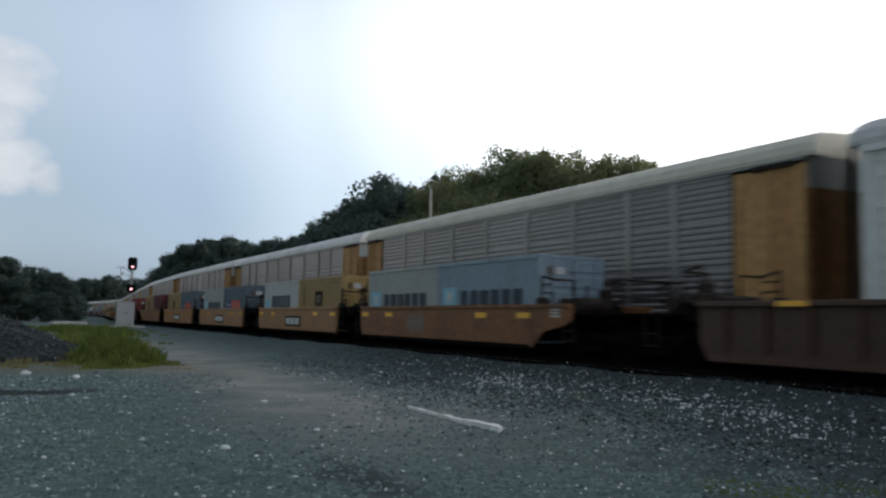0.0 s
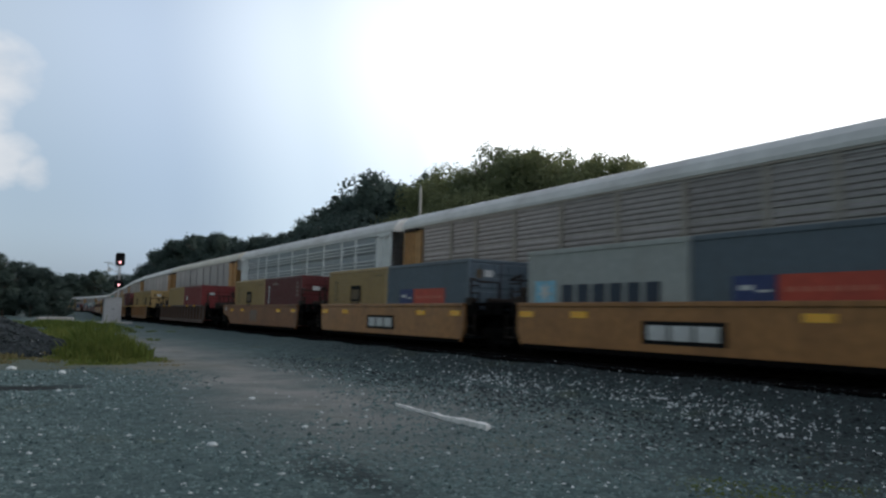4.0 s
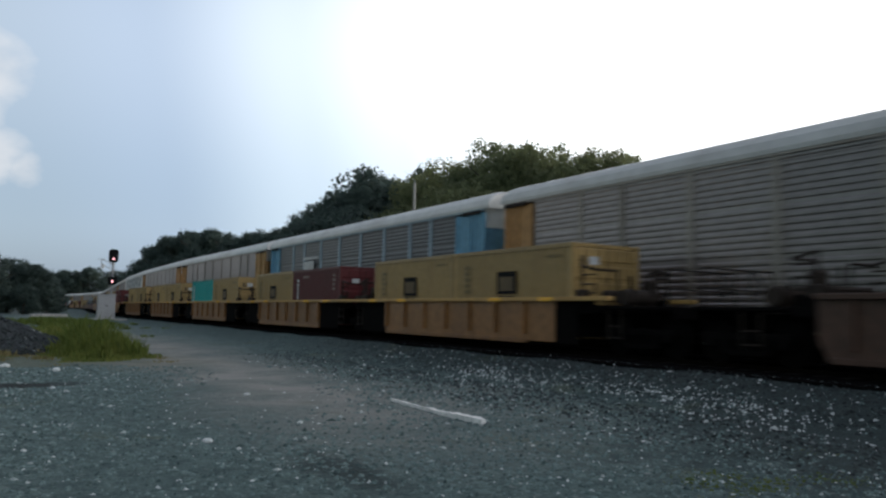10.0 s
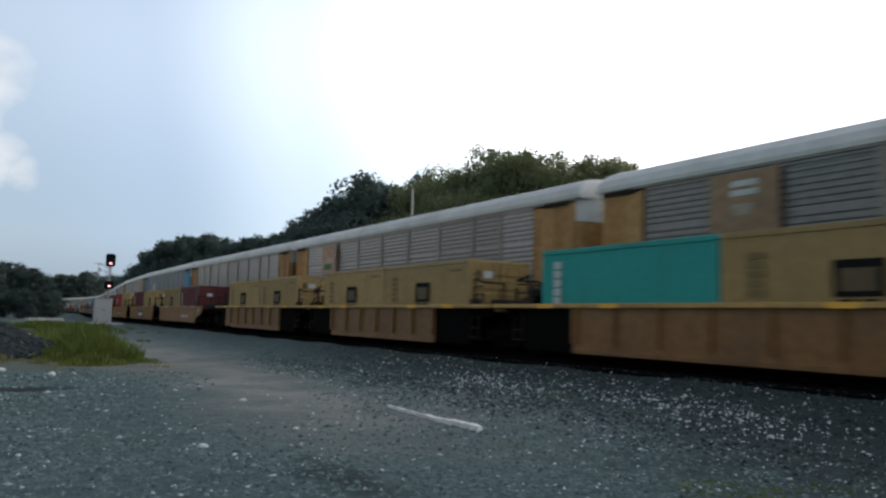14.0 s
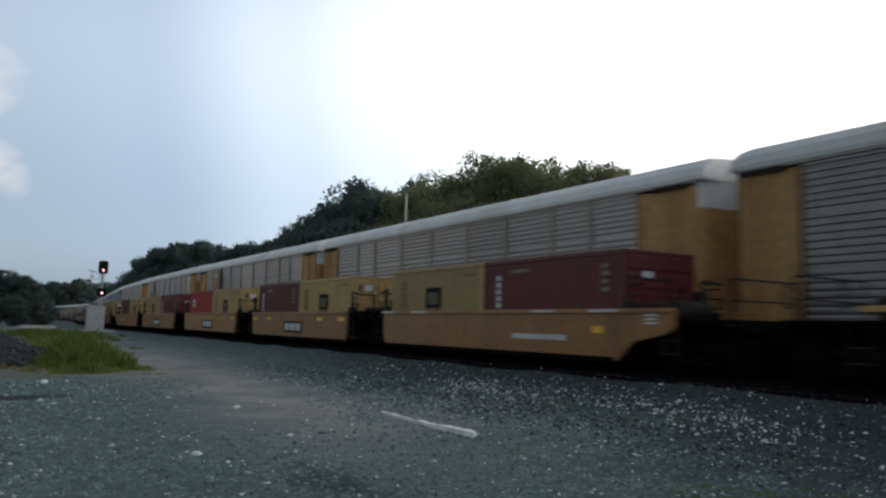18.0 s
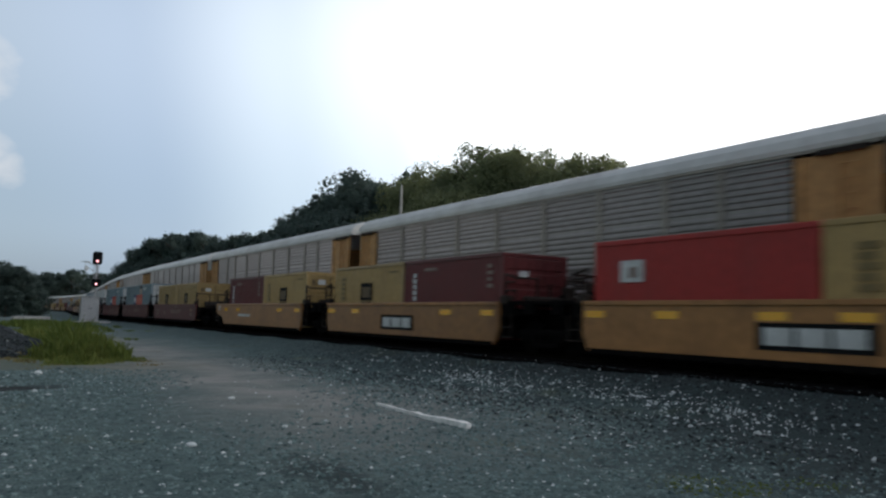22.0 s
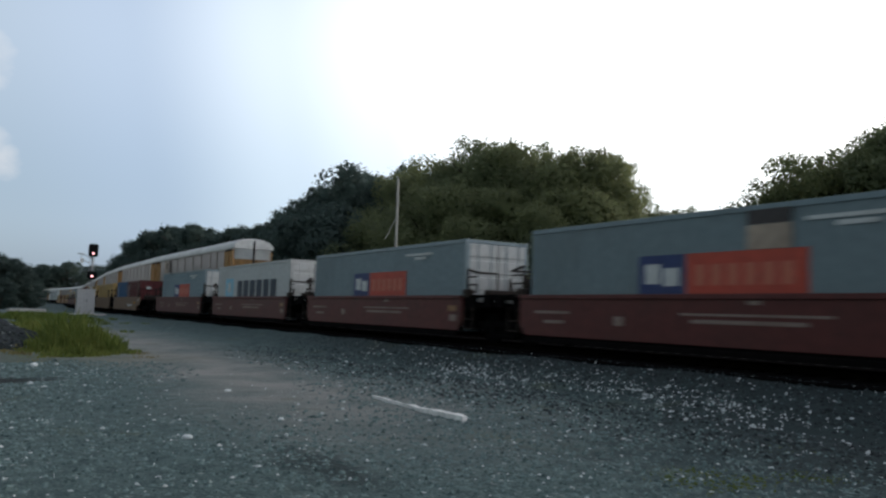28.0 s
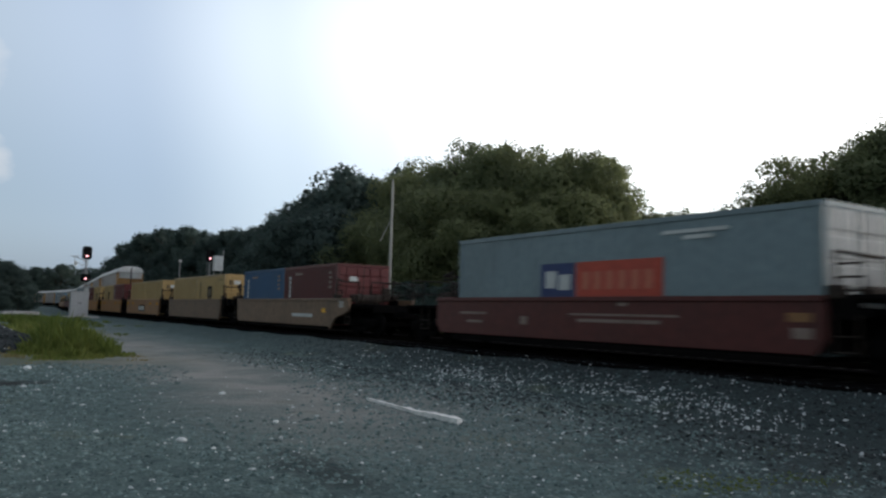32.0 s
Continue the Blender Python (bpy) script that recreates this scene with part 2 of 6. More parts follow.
RUST = (0.10, 0.045, 0.025)
GRIME = (0.05, 0.045, 0.04)
M = {
    # near-black steel, rail and tie: under-train shade is put into these colours
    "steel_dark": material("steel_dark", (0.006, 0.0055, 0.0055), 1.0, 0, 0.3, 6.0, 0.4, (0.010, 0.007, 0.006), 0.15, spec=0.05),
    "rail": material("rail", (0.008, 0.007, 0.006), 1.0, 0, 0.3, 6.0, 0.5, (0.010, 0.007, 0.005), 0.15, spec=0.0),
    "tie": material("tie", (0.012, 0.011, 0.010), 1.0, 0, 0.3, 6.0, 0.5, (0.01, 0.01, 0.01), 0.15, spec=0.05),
    "rack_grey": material("rack_grey", (0.30, 0.268, 0.262), 0.34, 0.85, 0.15, 4.0, 0.6, (0.17, 0.13, 0.11), 0.05, 0.15, 0.3),
    "rack_roof": material("rack_roof", (0.66, 0.66, 0.64), 0.55, 0.1, 0.1, 3.0, 0.45, (0.34, 0.31, 0.28), 0.05, 0.1),
    "rack_white": material("rack_white", (0.80, 0.82, 0.80), 0.6, 0, 0.1, 4.0, 0.35, (0.36, 0.33, 0.29), 0.05),
    "rack_yellow": material("rack_yellow", (0.47, 0.26, 0.10), 0.6, 0, 0.22, 4.0, 0.75, (0.19, 0.08, 0.032), 0.05, 0.2, 0.22, spec=0.4),
    "rack_blue": material("rack_blue", (0.16, 0.36, 0.50), 0.65, 0, 0.15, 4.0, 0.4, GRIME, 0.05),
    "ttx_yellow": material("ttx_yellow", (0.36, 0.165, 0.052), 0.42, 0, 0.2, 5.0, 0.7, (0.15, 0.062, 0.026), 0.1, 0.15, 0.35, spec=0.5),
    "well_maroon": material("well_maroon", (0.11, 0.026, 0.023), 0.5, 0, 0.2, 5.0, 0.55, (0.055, 0.022, 0.019), 0.1, 0.15, 0.35, spec=0.35),
    "ochre": material("box_ochre", (0.40, 0.265, 0.10), 0.42, 0, 0.15, 5.0, 0.55, (0.21, 0.115, 0.048), 0.08, 0.2, 0.35, spec=0.5),
    "box_maroon": material("box_maroon", (0.115, 0.02, 0.021), 0.45, 0, 0.15, 5.0, 0.4, (0.05, 0.024, 0.022), 0.08, 0.2, 0.4, spec=0.4),
    "box_crimson": material("box_crimson", (0.19, 0.024, 0.024), 0.45, 0, 0.15, 5.0, 0.4, (0.07, 0.028, 0.025), 0.08, 0.1, 0.4, spec=0.45),
    "box_red": material("box_red", (0.42, 0.035, 0.03), 0.6, 0, 0.15, 5.0, 0.35, GRIME, 0.08, 0.1, 0.4),
    "box_grey": material("box_grey", (0.195, 0.255, 0.28), 0.42, 0, 0.12, 5.0, 0.35, GRIME, 0.08, 0.1, 0.4),
    "box_white": material("box_white", (0.50, 0.51, 0.50), 0.55, 0, 0.1, 5.0, 0.35, (0.27, 0.22, 0.17), 0.08, 0.08, 0.4),
    "box_teal": material("box_teal", (0.02, 0.36, 0.33), 0.6, 0, 0.12, 5.0, 0.3, GRIME, 0.08, 0.05, 0.4),
    "box_blue": material("box_blue", (0.035, 0.095, 0.19), 0.6, 0, 0.12, 5.0, 0.3, GRIME, 0.08, 0.1, 0.4),
    "bark": material("bark", (0.09, 0.07, 0.055), 0.95, 0, 0.3, 6.0, 0.4, GRIME, 0.4),
    "case_silver": material("case_silver", (0.36, 0.36, 0.36), 0.5, 0.4, 0.1, 5.0, 0.2, GRIME, 0.03),
    # ballast with the shade beneath the trains put into its colour
    "bed_shade": material("ballast_in_shade", (0.007, 0.0065, 0.0065), 1.0, 0, 0.5, 14.0, 0.4, (0.008, 0.008, 0.008), 0.8, spec=0.0),
    "sill": material("dirty_steel", (0.03, 0.027, 0.025), 0.9, 0, 0.3, 6.0, 0.4, (0.04, 0.022, 0.014), 0.15, spec=0.15),
    "rack_tan": material("rack_tan", (0.27, 0.24, 0.215), 0.42, 0.7, 0.2, 4.0, 0.5, (0.18, 0.125, 0.09), 0.05, 0.15),
    "rack_mauve": material("rack_mauve", (0.28, 0.265, 0.265), 0.36, 0.8, 0.12, 4.0, 0.4, (0.16, 0.14, 0.13), 0.05, 0.1, 0.3),
    "rack_cream": material("rack_cream", (0.66, 0.62, 0.52), 0.6, 0, 0.1, 3.0, 0.3, (0.36, 0.32, 0.26), 0.05),
    "rack_dark": material("rack_dark", (0.12, 0.125, 0.13), 0.4, 0.7, 0.15, 4.0, 0.5, (0.07, 0.06, 0.05), 0.05, 0.1, 0.3),
    "rack_pale_blue": material("rack_pale_blue", (0.34, 0.44, 0.50), 0.65, 0, 0.15, 4.0, 0.4, GRIME, 0.05),
    "sign_pink": material("sign_pink", (0.58, 0.42, 0.38), 0.7, 0, 0.2, 4.0, 0.3, (0.4, 0.3, 0.25), 0),
    "sign_green": material("sign_green", (0.06, 0.19, 0.09), 0.7, 0, 0.2, 4.0, 0.3, (0.2, 0.2, 0.14), 0),
    "sign_brown": material("sign_brown", (0.36, 0.22, 0.13), 0.7, 0, 0.25, 4.0, 0.5, (0.18, 0.11, 0.07), 0),
    "text_olive": material("text_olive", (0.20, 0.14, 0.055), 0.6, 0, 0.25, 5.0, 0.5, (0.3, 0.2, 0.08), 0),
    "smear": material("old_paint_smear", (0.25, 0.20, 0.165), 0.7, 0, 0.35, 9.0, 0.8, (0.15, 0.065, 0.03), 0),
    "sign_orange": material("sign_orange", (0.50, 0.32, 0.23), 0.7, 0, 0.2, 4.0, 0.3, (0.3, 0.28, 0.2), 0),
    "sign_tan": material("sign_tan", (0.42, 0.33, 0.26), 0.7, 0, 0.2, 4.0, 0.3, GRIME, 0),
    "sign_pale": material("sign_pale", (0.62, 0.63, 0.62), 0.7, 0, 0.15, 6.0, 0.4, (0.3, 0.28, 0.25), 0),
    "sign_dark": material("sign_dark", (0.06, 0.05, 0.05), 0.7, 0, 0.2, 6.0, 0.3, GRIME, 0),
    "box_bluegrey": material("box_bluegrey", (0.26, 0.34, 0.40), 0.6, 0, 0.12, 5.0, 0.35, GRIME, 0.08, 0.05, 0.4),
    "box_beige": material("box_beige", (0.38, 0.40, 0.38), 0.6, 0, 0.12, 5.0, 0.4, (0.2, 0.17, 0.13), 0.08, 0.05, 0.4),
    "box_slate": material("box_slate", (0.10, 0.135, 0.165), 0.5, 0, 0.12, 5.0, 0.35, GRIME, 0.08, 0.1, 0.4),
    "sky_blue": material("logo_sky_blue", (0.25, 0.55, 0.70), 0.6, 0, 0.15, 5.0, 0.2, (0.5, 0.6, 0.65), 0),
    "letter_navy": material("letter_navy", (0.02, 0.035, 0.06), 0.6, 0, 0.15, 5.0, 0.2, GRIME, 0),
    "logo_navy": material("logo_navy", (0.03, 0.05, 0.16), 0.6, 0, 0.15, 5.0, 0.2, GRIME, 0),
    "logo_red": material("logo_red", (0.50, 0.07, 0.04), 0.6, 0, 0.15, 5.0, 0.2, GRIME, 0),
    "logo_orange": material("logo_orange", (0.55, 0.16, 0.10), 0.6, 0, 0.15, 5.0, 0.2, GRIME, 0),
    "flange_yellow": material("flange_yellow", (0.52, 0.31, 0.10), 0.65, 0, 0.2, 5.0, 0.5, (0.25, 0.14, 0.05), 0.05, 0.1),
    "well_brown": material("well_brown", (0.082, 0.042, 0.028), 0.5, 0, 0.25, 5.0, 0.5, (0.035, 0.02, 0.014), 0.1, 0.1, 0.4, spec=0.4),
    "well_ochre": material("well_ochre", (0.26, 0.122, 0.042), 0.42, 0, 0.25, 5.0, 0.7, (0.11, 0.05, 0.026), 0.1, 0.15, 0.35, spec=0.5),
    "reflector": material("reflector", (1.0, 0.50, 0.045), 0.25, 0, 0.05, 5.0, 0.1, (0.7, 0.4, 0.06), 0, spec=0.8),
    "stencil": material("stencil", (0.27, 0.20, 0.17), 0.7, 0, 0.2, 6.0, 0.5, RUST, 0),
    "concrete": material("concrete", (0.42, 0.41, 0.39), 0.9, 0, 0.15, 7.0, 0.4, (0.25, 0.23, 0.2), 0.3),
    "heap": material("heap", (0.036, 0.043, 0.047), 0.95, 0, 0.5, 10.0, 0.4, (0.03, 0.034, 0.036), 1.0, spec=0.1),
    "pole_wood": material("pole_wood", (0.42, 0.40, 0.36), 0.9, 0, 0.2, 8.0, 0.4, (0.16, 0.14, 0.12), 0.2),
    "ttx_rusty": material("ttx_rusty", (0.24, 0.10, 0.036), 0.55, 0, 0.25, 5.0, 0.7, (0.09, 0.04, 0.02), 0.1, 0.12, 0.35, spec=0.45),
    "ttx_faded": material("ttx_faded", (0.19, 0.115, 0.07), 0.55, 0, 0.25, 5.0, 0.6, (0.09, 0.055, 0.035), 0.1, 0.12, 0.35, spec=0.45),
    "rack_sheet": material("rack_sheet", (0.30, 0.335, 0.35), 0.6, 0.1, 0.1, 4.0, 0.35, (0.24, 0.23, 0.21), 0.05, 0.05, 0.3),
    "logo_brown": material("logo_brown", (0.13, 0.09, 0.045), 0.7, 0, 0.2, 6.0, 0.3, GRIME, 0),
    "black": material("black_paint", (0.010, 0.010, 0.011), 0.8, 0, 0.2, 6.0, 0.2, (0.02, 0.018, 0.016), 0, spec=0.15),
    "grimy": material("grimy_ironwork", (0.030, 0.021, 0.016), 0.75, 0, 0.35, 7.0, 0.5, (0.055, 0.028, 0.016), 0.15, 0.15, spec=0.3),
    "wood_pale": material("wood_pale", (0.80, 0.79, 0.76), 0.9, 0, 0.2, 10.0, 0.3, (0.2, 0.18, 0.15), 0.3),
}


def ground_material():
    """Crushed stone in blue-grey with a scuffed brown drive, a damp hollow, darker patches, painted shade by the trains
    and a speckle of chips.
    """
    m = bpy.data.materials.new("gravel_ground")
    m.use_nodes = True
    nt = m.node_tree
    N, L = nt.nodes.new, nt.links.new
    bsdf = nt.nodes["Principled BSDF"]
    bsdf.inputs["Roughness"].default_value, bsdf.inputs["Specular IOR Level"].default_value = 0.95, 0.2
    tc = N("ShaderNodeTexCoord")

    def noise_of(scale, detail, rough=0.55):
        n = N("ShaderNodeTexNoise")
        n.inputs["Scale"].default_value, n.inputs["Detail"].default_value, n.inputs["Roughness"].default_value = scale, detail, rough
        L(tc.outputs["Object"], n.inputs["Vector"])
        return n.outputs["Fac"]

    def between(v, a, b, lo=0.0, hi=1.0):
        n = N("ShaderNodeMapRange")
        for i, q in enumerate((a, b, lo, hi)):
            n.inputs[i + 1].default_value = q
        L(v, n.inputs[0])
        return n.outputs[0]

    def mix(fac, a, b):
        n = N("ShaderNodeMix")
        n.data_type = "RGBA"
        for sock, v in ((n.inputs[0], fac), (n.inputs[6], a), (n.inputs[7], b)):
            if isinstance(v, tuple):
                sock.default_value = (*v, 1)
            else:
                L(v, sock)
        return n.outputs[2]
    vor = N("ShaderNodeTexVoronoi")
    vor.inputs["Scale"].default_value = 20.0
    L(tc.outputs["Object"], vor.inputs["Vector"])
    cell = N("ShaderNodeSeparateColor")
    L(vor.outputs["Color"], cell.inputs[0])
    stone = mix(between(cell.outputs[0], 0.1, 0.95), (0.050, 0.082, 0.080), (0.175, 0.247, 0.236))
    stone = mix(between(cell.outputs[1], 0.965, 0.98), stone, (0.46, 0.50, 0.48))
    clump = between(noise_of(3.2, 6, 0.7), 0.34, 0.66, 0.25, 1.0)
    dark = mix(clump, (0.035, 0.057, 0.057), stone)
    blotch = between(noise_of(0.9, 5, 0.65), 0.36, 0.64)
    dark = mix(blotch, mix(clump, (0.032, 0.055, 0.056), (0.097, 0.145, 0.141)), dark)
    # the drive: worn to fine brownish dust, weaving along the line
    sep = N("ShaderNodeSeparateXYZ")
    L(tc.outputs["Object"], sep.inputs[0])
    lane = N("ShaderNodeMath")
    lane.operation = "MULTIPLY_ADD"
    L(noise_of(0.12, 3), lane.inputs[0])
    lane.inputs[1].default_value = 5.0
    L(sep.outputs["X"], lane.inputs[2])
    inside = N("ShaderNodeMath")
    inside.operation = "MULTIPLY"
    L(between(lane.outputs[0], 5.0, 7.2), inside.inputs[0])
    L(between(lane.outputs[0], 11.8, 8.0), inside.inputs[1])
    along = N("ShaderNodeMath")
    along.operation = "MULTIPLY"
    L(inside.outputs[0], along.inputs[0])
    L(between(sep.outputs["Y"], 6.0, 13.0), along.inputs[1])
    faded = N("ShaderNodeMath")
    faded.operation = "MULTIPLY"
    L(along.outputs[0], faded.inputs[0])
    L(between(sep.outputs["Y"], 60.0, 28.0, 0.3, 1.0), faded.inputs[1])
    along = faded
    patch = N("ShaderNodeMath")
    patch.operation = "MULTIPLY"
    L(along.outputs[0], patch.inputs[0])
    L(between(noise_of(0.7, 4), 0.32, 0.6, 0.35, 1.0), patch.inputs[1])
    col = mix(patch.outputs[0], dark, mix(between(noise_of(30.0, 3), 0.3, 0.7), (0.22, 0.218, 0.2), (0.305, 0.30, 0.276)))
    # shade beside the trains, put into the colour: darker towards the rails
    rail_shade = between(sep.outputs["X"], 9.6, 11.7, 0.0, 0.85)
    shade_fade = N("ShaderNodeMath")
    shade_fade.operation = "MULTIPLY"
    L(rail_shade, shade_fade.inputs[0])
    L(between(sep.outputs["Y"], 34.0, 16.0, 0.3, 1.0), shade_fade.inputs[1])
    col = mix(shade_fade.outputs[0], col, (0.022, 0.027, 0.028))
    moss = between(noise_of(0.55, 4), 0.60, 0.72, 0.0, 0.55)
    col = mix(moss, col, (0.085, 0.095, 0.05))
    # a damp dark hollow with a frayed rim, and dry straw-coloured dust round the weeds; the last patch is shade near
    # the trains, put into the colour
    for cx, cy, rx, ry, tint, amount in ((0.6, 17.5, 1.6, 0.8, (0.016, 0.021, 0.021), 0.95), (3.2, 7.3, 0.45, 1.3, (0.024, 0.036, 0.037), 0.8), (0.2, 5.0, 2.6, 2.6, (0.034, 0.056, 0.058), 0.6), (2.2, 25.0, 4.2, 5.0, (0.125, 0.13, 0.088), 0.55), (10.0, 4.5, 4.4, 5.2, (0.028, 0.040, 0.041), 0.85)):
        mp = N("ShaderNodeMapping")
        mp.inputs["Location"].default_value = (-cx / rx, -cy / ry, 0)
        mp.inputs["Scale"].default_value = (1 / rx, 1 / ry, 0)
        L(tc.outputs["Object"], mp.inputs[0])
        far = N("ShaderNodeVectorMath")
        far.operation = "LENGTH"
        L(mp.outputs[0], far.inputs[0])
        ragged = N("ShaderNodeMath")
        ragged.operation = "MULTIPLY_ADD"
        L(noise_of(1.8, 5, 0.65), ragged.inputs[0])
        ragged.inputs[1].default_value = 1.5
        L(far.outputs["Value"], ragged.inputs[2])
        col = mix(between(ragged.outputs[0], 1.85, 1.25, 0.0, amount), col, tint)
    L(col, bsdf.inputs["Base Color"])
    b = N("ShaderNodeBump")
    b.inputs["Strength"].default_value, b.inputs["Distance"].default_value = 0.8, 0.03
    L(vor.outputs["Distance"], b.inputs["Height"])
    b.invert = True
    L(b.outputs[0], bsdf.inputs["Normal"])
    return m


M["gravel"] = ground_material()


def leaf_material(name, color, shade, thin):
    """Leaves: two greens by clump and by tree, with light let through the blades."""
    m = bpy.data.materials.new(name)
    m.use_nodes = True
    nt = m.node_tree
    N, L = nt.nodes.new, nt.links.new
    bsdf, out = nt.nodes["Principled BSDF"], nt.nodes["Material Output"]
    bsdf.inputs["Roughness"].default_value, bsdf.inputs["Specular IOR Level"].default_value = 0.7, 0.25
    geo, info = N("ShaderNodeNewGeometry"), N("ShaderNodeObjectInfo")
    tc, nz = N("ShaderNodeTexCoord"), N("ShaderNodeTexNoise")
    nz.inputs["Scale"].default_value, nz.inputs["Detail"].default_value = 0.5, 3
    L(tc.outputs["Object"], nz.inputs["Vector"])
    add = N("ShaderNodeMath")
    add.operation = "MULTIPLY_ADD"
    L(geo.outputs["Random Per Island"], add.inputs[0])
    add.inputs[1].default_value = 0.30
    add2 = N("ShaderNodeMath")
    add2.operation = "MULTIPLY_ADD"
    L(info.outputs["Random"], add2.inputs[0])
    add2.inputs[1].default_value = 0.35
    L(nz.outputs["Fac"], add2.inputs[2])
    L(add2.outputs[0], add.inputs[2])
    r = N("ShaderNodeMapRange")
    r.inputs[1].default_value, r.inputs[2].default_value = 0.45, 1.2
    L(add.outputs[0], r.inputs[0])
    mix = N("ShaderNodeMix")
    mix.data_type = "RGBA"
    L(r.outputs[0], mix.inputs[0])
    mix.inputs[6].default_value, mix.inputs[7].default_value = (*shade, 1), (*color, 1)
    L(mix.outputs[2], bsdf.inputs["Base Color"])
    tr, sh = N("ShaderNodeBsdfTranslucent"), N("ShaderNodeMixShader")
    L(mix.outputs[2], tr.inputs["Color"])
    sh.inputs[0].default_value = thin
    L(bsdf.outputs[0], sh.inputs[1])
    L(tr.outputs[0], sh.inputs[2])
    L(sh.outputs[0], out.inputs["Surface"])
    return m




def stone_material(name, dark, pale, few):
    """Loose stones: each one its own tone between dark and pale, a few much paler."""
    m = bpy.data.materials.new(name)
    m.use_nodes = True
    nt = m.node_tree
    N, L = nt.nodes.new, nt.links.new
    bsdf = nt.nodes["Principled BSDF"]
    bsdf.inputs["Roughness"].default_value, bsdf.inputs["Specular IOR Level"].default_value = 0.85, 0.3
    geo, ramp = N("ShaderNodeNewGeometry"), N("ShaderNodeValToRGB")
    els = ramp.color_ramp.elements
    els[0].position, els[0].color = 0.0, (*dark, 1)
    els[1].position, els[1].color = 1.0, (0.62, 0.65, 0.64, 1)
    e = els.new(1 - few)
    e.color = (*pale, 1)
    L(geo.outputs["Random Per Island"], ramp.inputs[0])
    nz, tc = N("ShaderNodeTexNoise"), N("ShaderNodeTexCoord")
    nz.inputs["Scale"].default_value, nz.inputs["Detail"].default_value = 60.0, 3
    L(tc.outputs["Object"], nz.inputs["Vector"])
    mul = N("ShaderNodeMix")
    mul.data_type, mul.blend_type = "RGBA", "OVERLAY"
    mul.inputs[0].default_value = 0.6
    L(ramp.outputs[0], mul.inputs[6])
    L(nz.outputs["Fac"], mul.inputs[7])
    L(mul.outputs[2], bsdf.inputs["Base Color"])
    return m


M["stone"] = stone_material("stone", (0.052, 0.083, 0.083), (0.17, 0.238, 0.23), 0.04)
M["ballast"] = stone_material("ballast", (0.010, 0.015, 0.016), (0.050, 0.063, 0.065), 0.03)
M["stone_pale"] = stone_material("stone_pale", (0.42, 0.45, 0.445), (0.68, 0.71, 0.70), 0.45)
M["grass"] = leaf_material("grass", (0.205, 0.22, 0.055), (0.078, 0.125, 0.026), 0.45)
M["leaf"] = leaf_material("leaf", (0.225, 0.26, 0.135), (0.15, 0.182, 0.10), 0.6)
# darker wood green, with some blue of distant haze mixed into the colour
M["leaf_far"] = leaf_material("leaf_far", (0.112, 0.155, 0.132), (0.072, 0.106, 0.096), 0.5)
M["leaf_pale"] = leaf_material("leaf_pale", (0.255, 0.285, 0.14), (0.18, 0.205, 0.108), 0.6)
M["straw"] = leaf_material("straw", (0.30, 0.24, 0.12), (0.16, 0.15, 0.06), 0.3)


def glow(name, color, strength):
    m = bpy.data.materials.new(name)
    m.use_nodes = True
    b = m.node_tree.nodes["Principled BSDF"]
    b.inputs["Base Color"].default_value = (*color, 1)
    b.inputs["Emission Color"].default_value = (*color, 1)
    b.inputs["Emission Strength"].default_value = strength
    return m


M["lamp_red"] = glow("lit_red_lens", (1.0, 0.42, 0.46), 3.2)

# ---- mesh helpers ----
def box(bm, x0, x1, y0, y1, z0, z1, bevel=0.0):
    g = bmesh.ops.create_cube(bm, size=1.0)["verts"]
    for v in g:
        v.co = Vector((x0 + (v.co.x + 0.5) * (x1 - x0), y0 + (v.co.y + 0.5) * (y1 - y0), z0 + (v.co.z + 0.5) * (z1 - z0)))
    if bevel:
        es = list({e for v in g for e in v.link_edges})
        bmesh.ops.bevel(bm, geom=es, offset=bevel, segments=1, affect="EDGES")
    return g


def part(name, bm, mat, parent=None, label=""):
    me = bm if isinstance(bm, bpy.types.Mesh) else bpy.data.meshes.new(name)
    if me is not bm:
        bm.to_mesh(me)
        bm.free()
        me.materials.append(mat)
    ob = new(name, me)
    if parent is not None:
        ob.parent = parent
    return tagged(ob, label)


# ---- the line of the tracks ----
NEAR_X, FAR_X, RAIL_Z = 14.7, 18.9, 0.67
V_NEAR, V_FAR = 10.7, 12.87
STEP = 2.0


def bend(s):
    """Heading of the line, degrees to the right, at s metres along it: a slight reverse curve."""
    return float(np.interp(s, [70, 145, 265, 330, 430, 840], [0, 5.4, 5.4, -1.7, -4, -20]))


LINE = []
_x = _y = 0.0
for _i in range(420):
    LINE.append((_x, _y))
    _a = radians(bend((_i + 0.5) * STEP))
    _x, _y = _x + STEP * math.sin(_a), _y + STEP * math.cos(_a)


def on_line(s, off):
    """Place and heading (radians to the right) at s metres along the line, off metres to its right."""
    if s <= 0:
        return off, s, 0.0
    k = min(s / STEP, len(LINE) - 2)
    i = int(k)
    (x0, y0), (x1, y1) = LINE[i], LINE[i + 1]
    a = math.atan2(x1 - x0, y1 - y0)
    x, y = x0 + (x1 - x0) * (k - i), y0 + (y1 - y0) * (k - i)
    a = radians(bend(s))
    return x + off * math.cos(a), y - off * math.sin(a), a


def line_pose(s, off):
    x, y, a = on_line(s, off)
    return pose(x, y, RAIL_Z, 0, 0, -math.degrees(a))


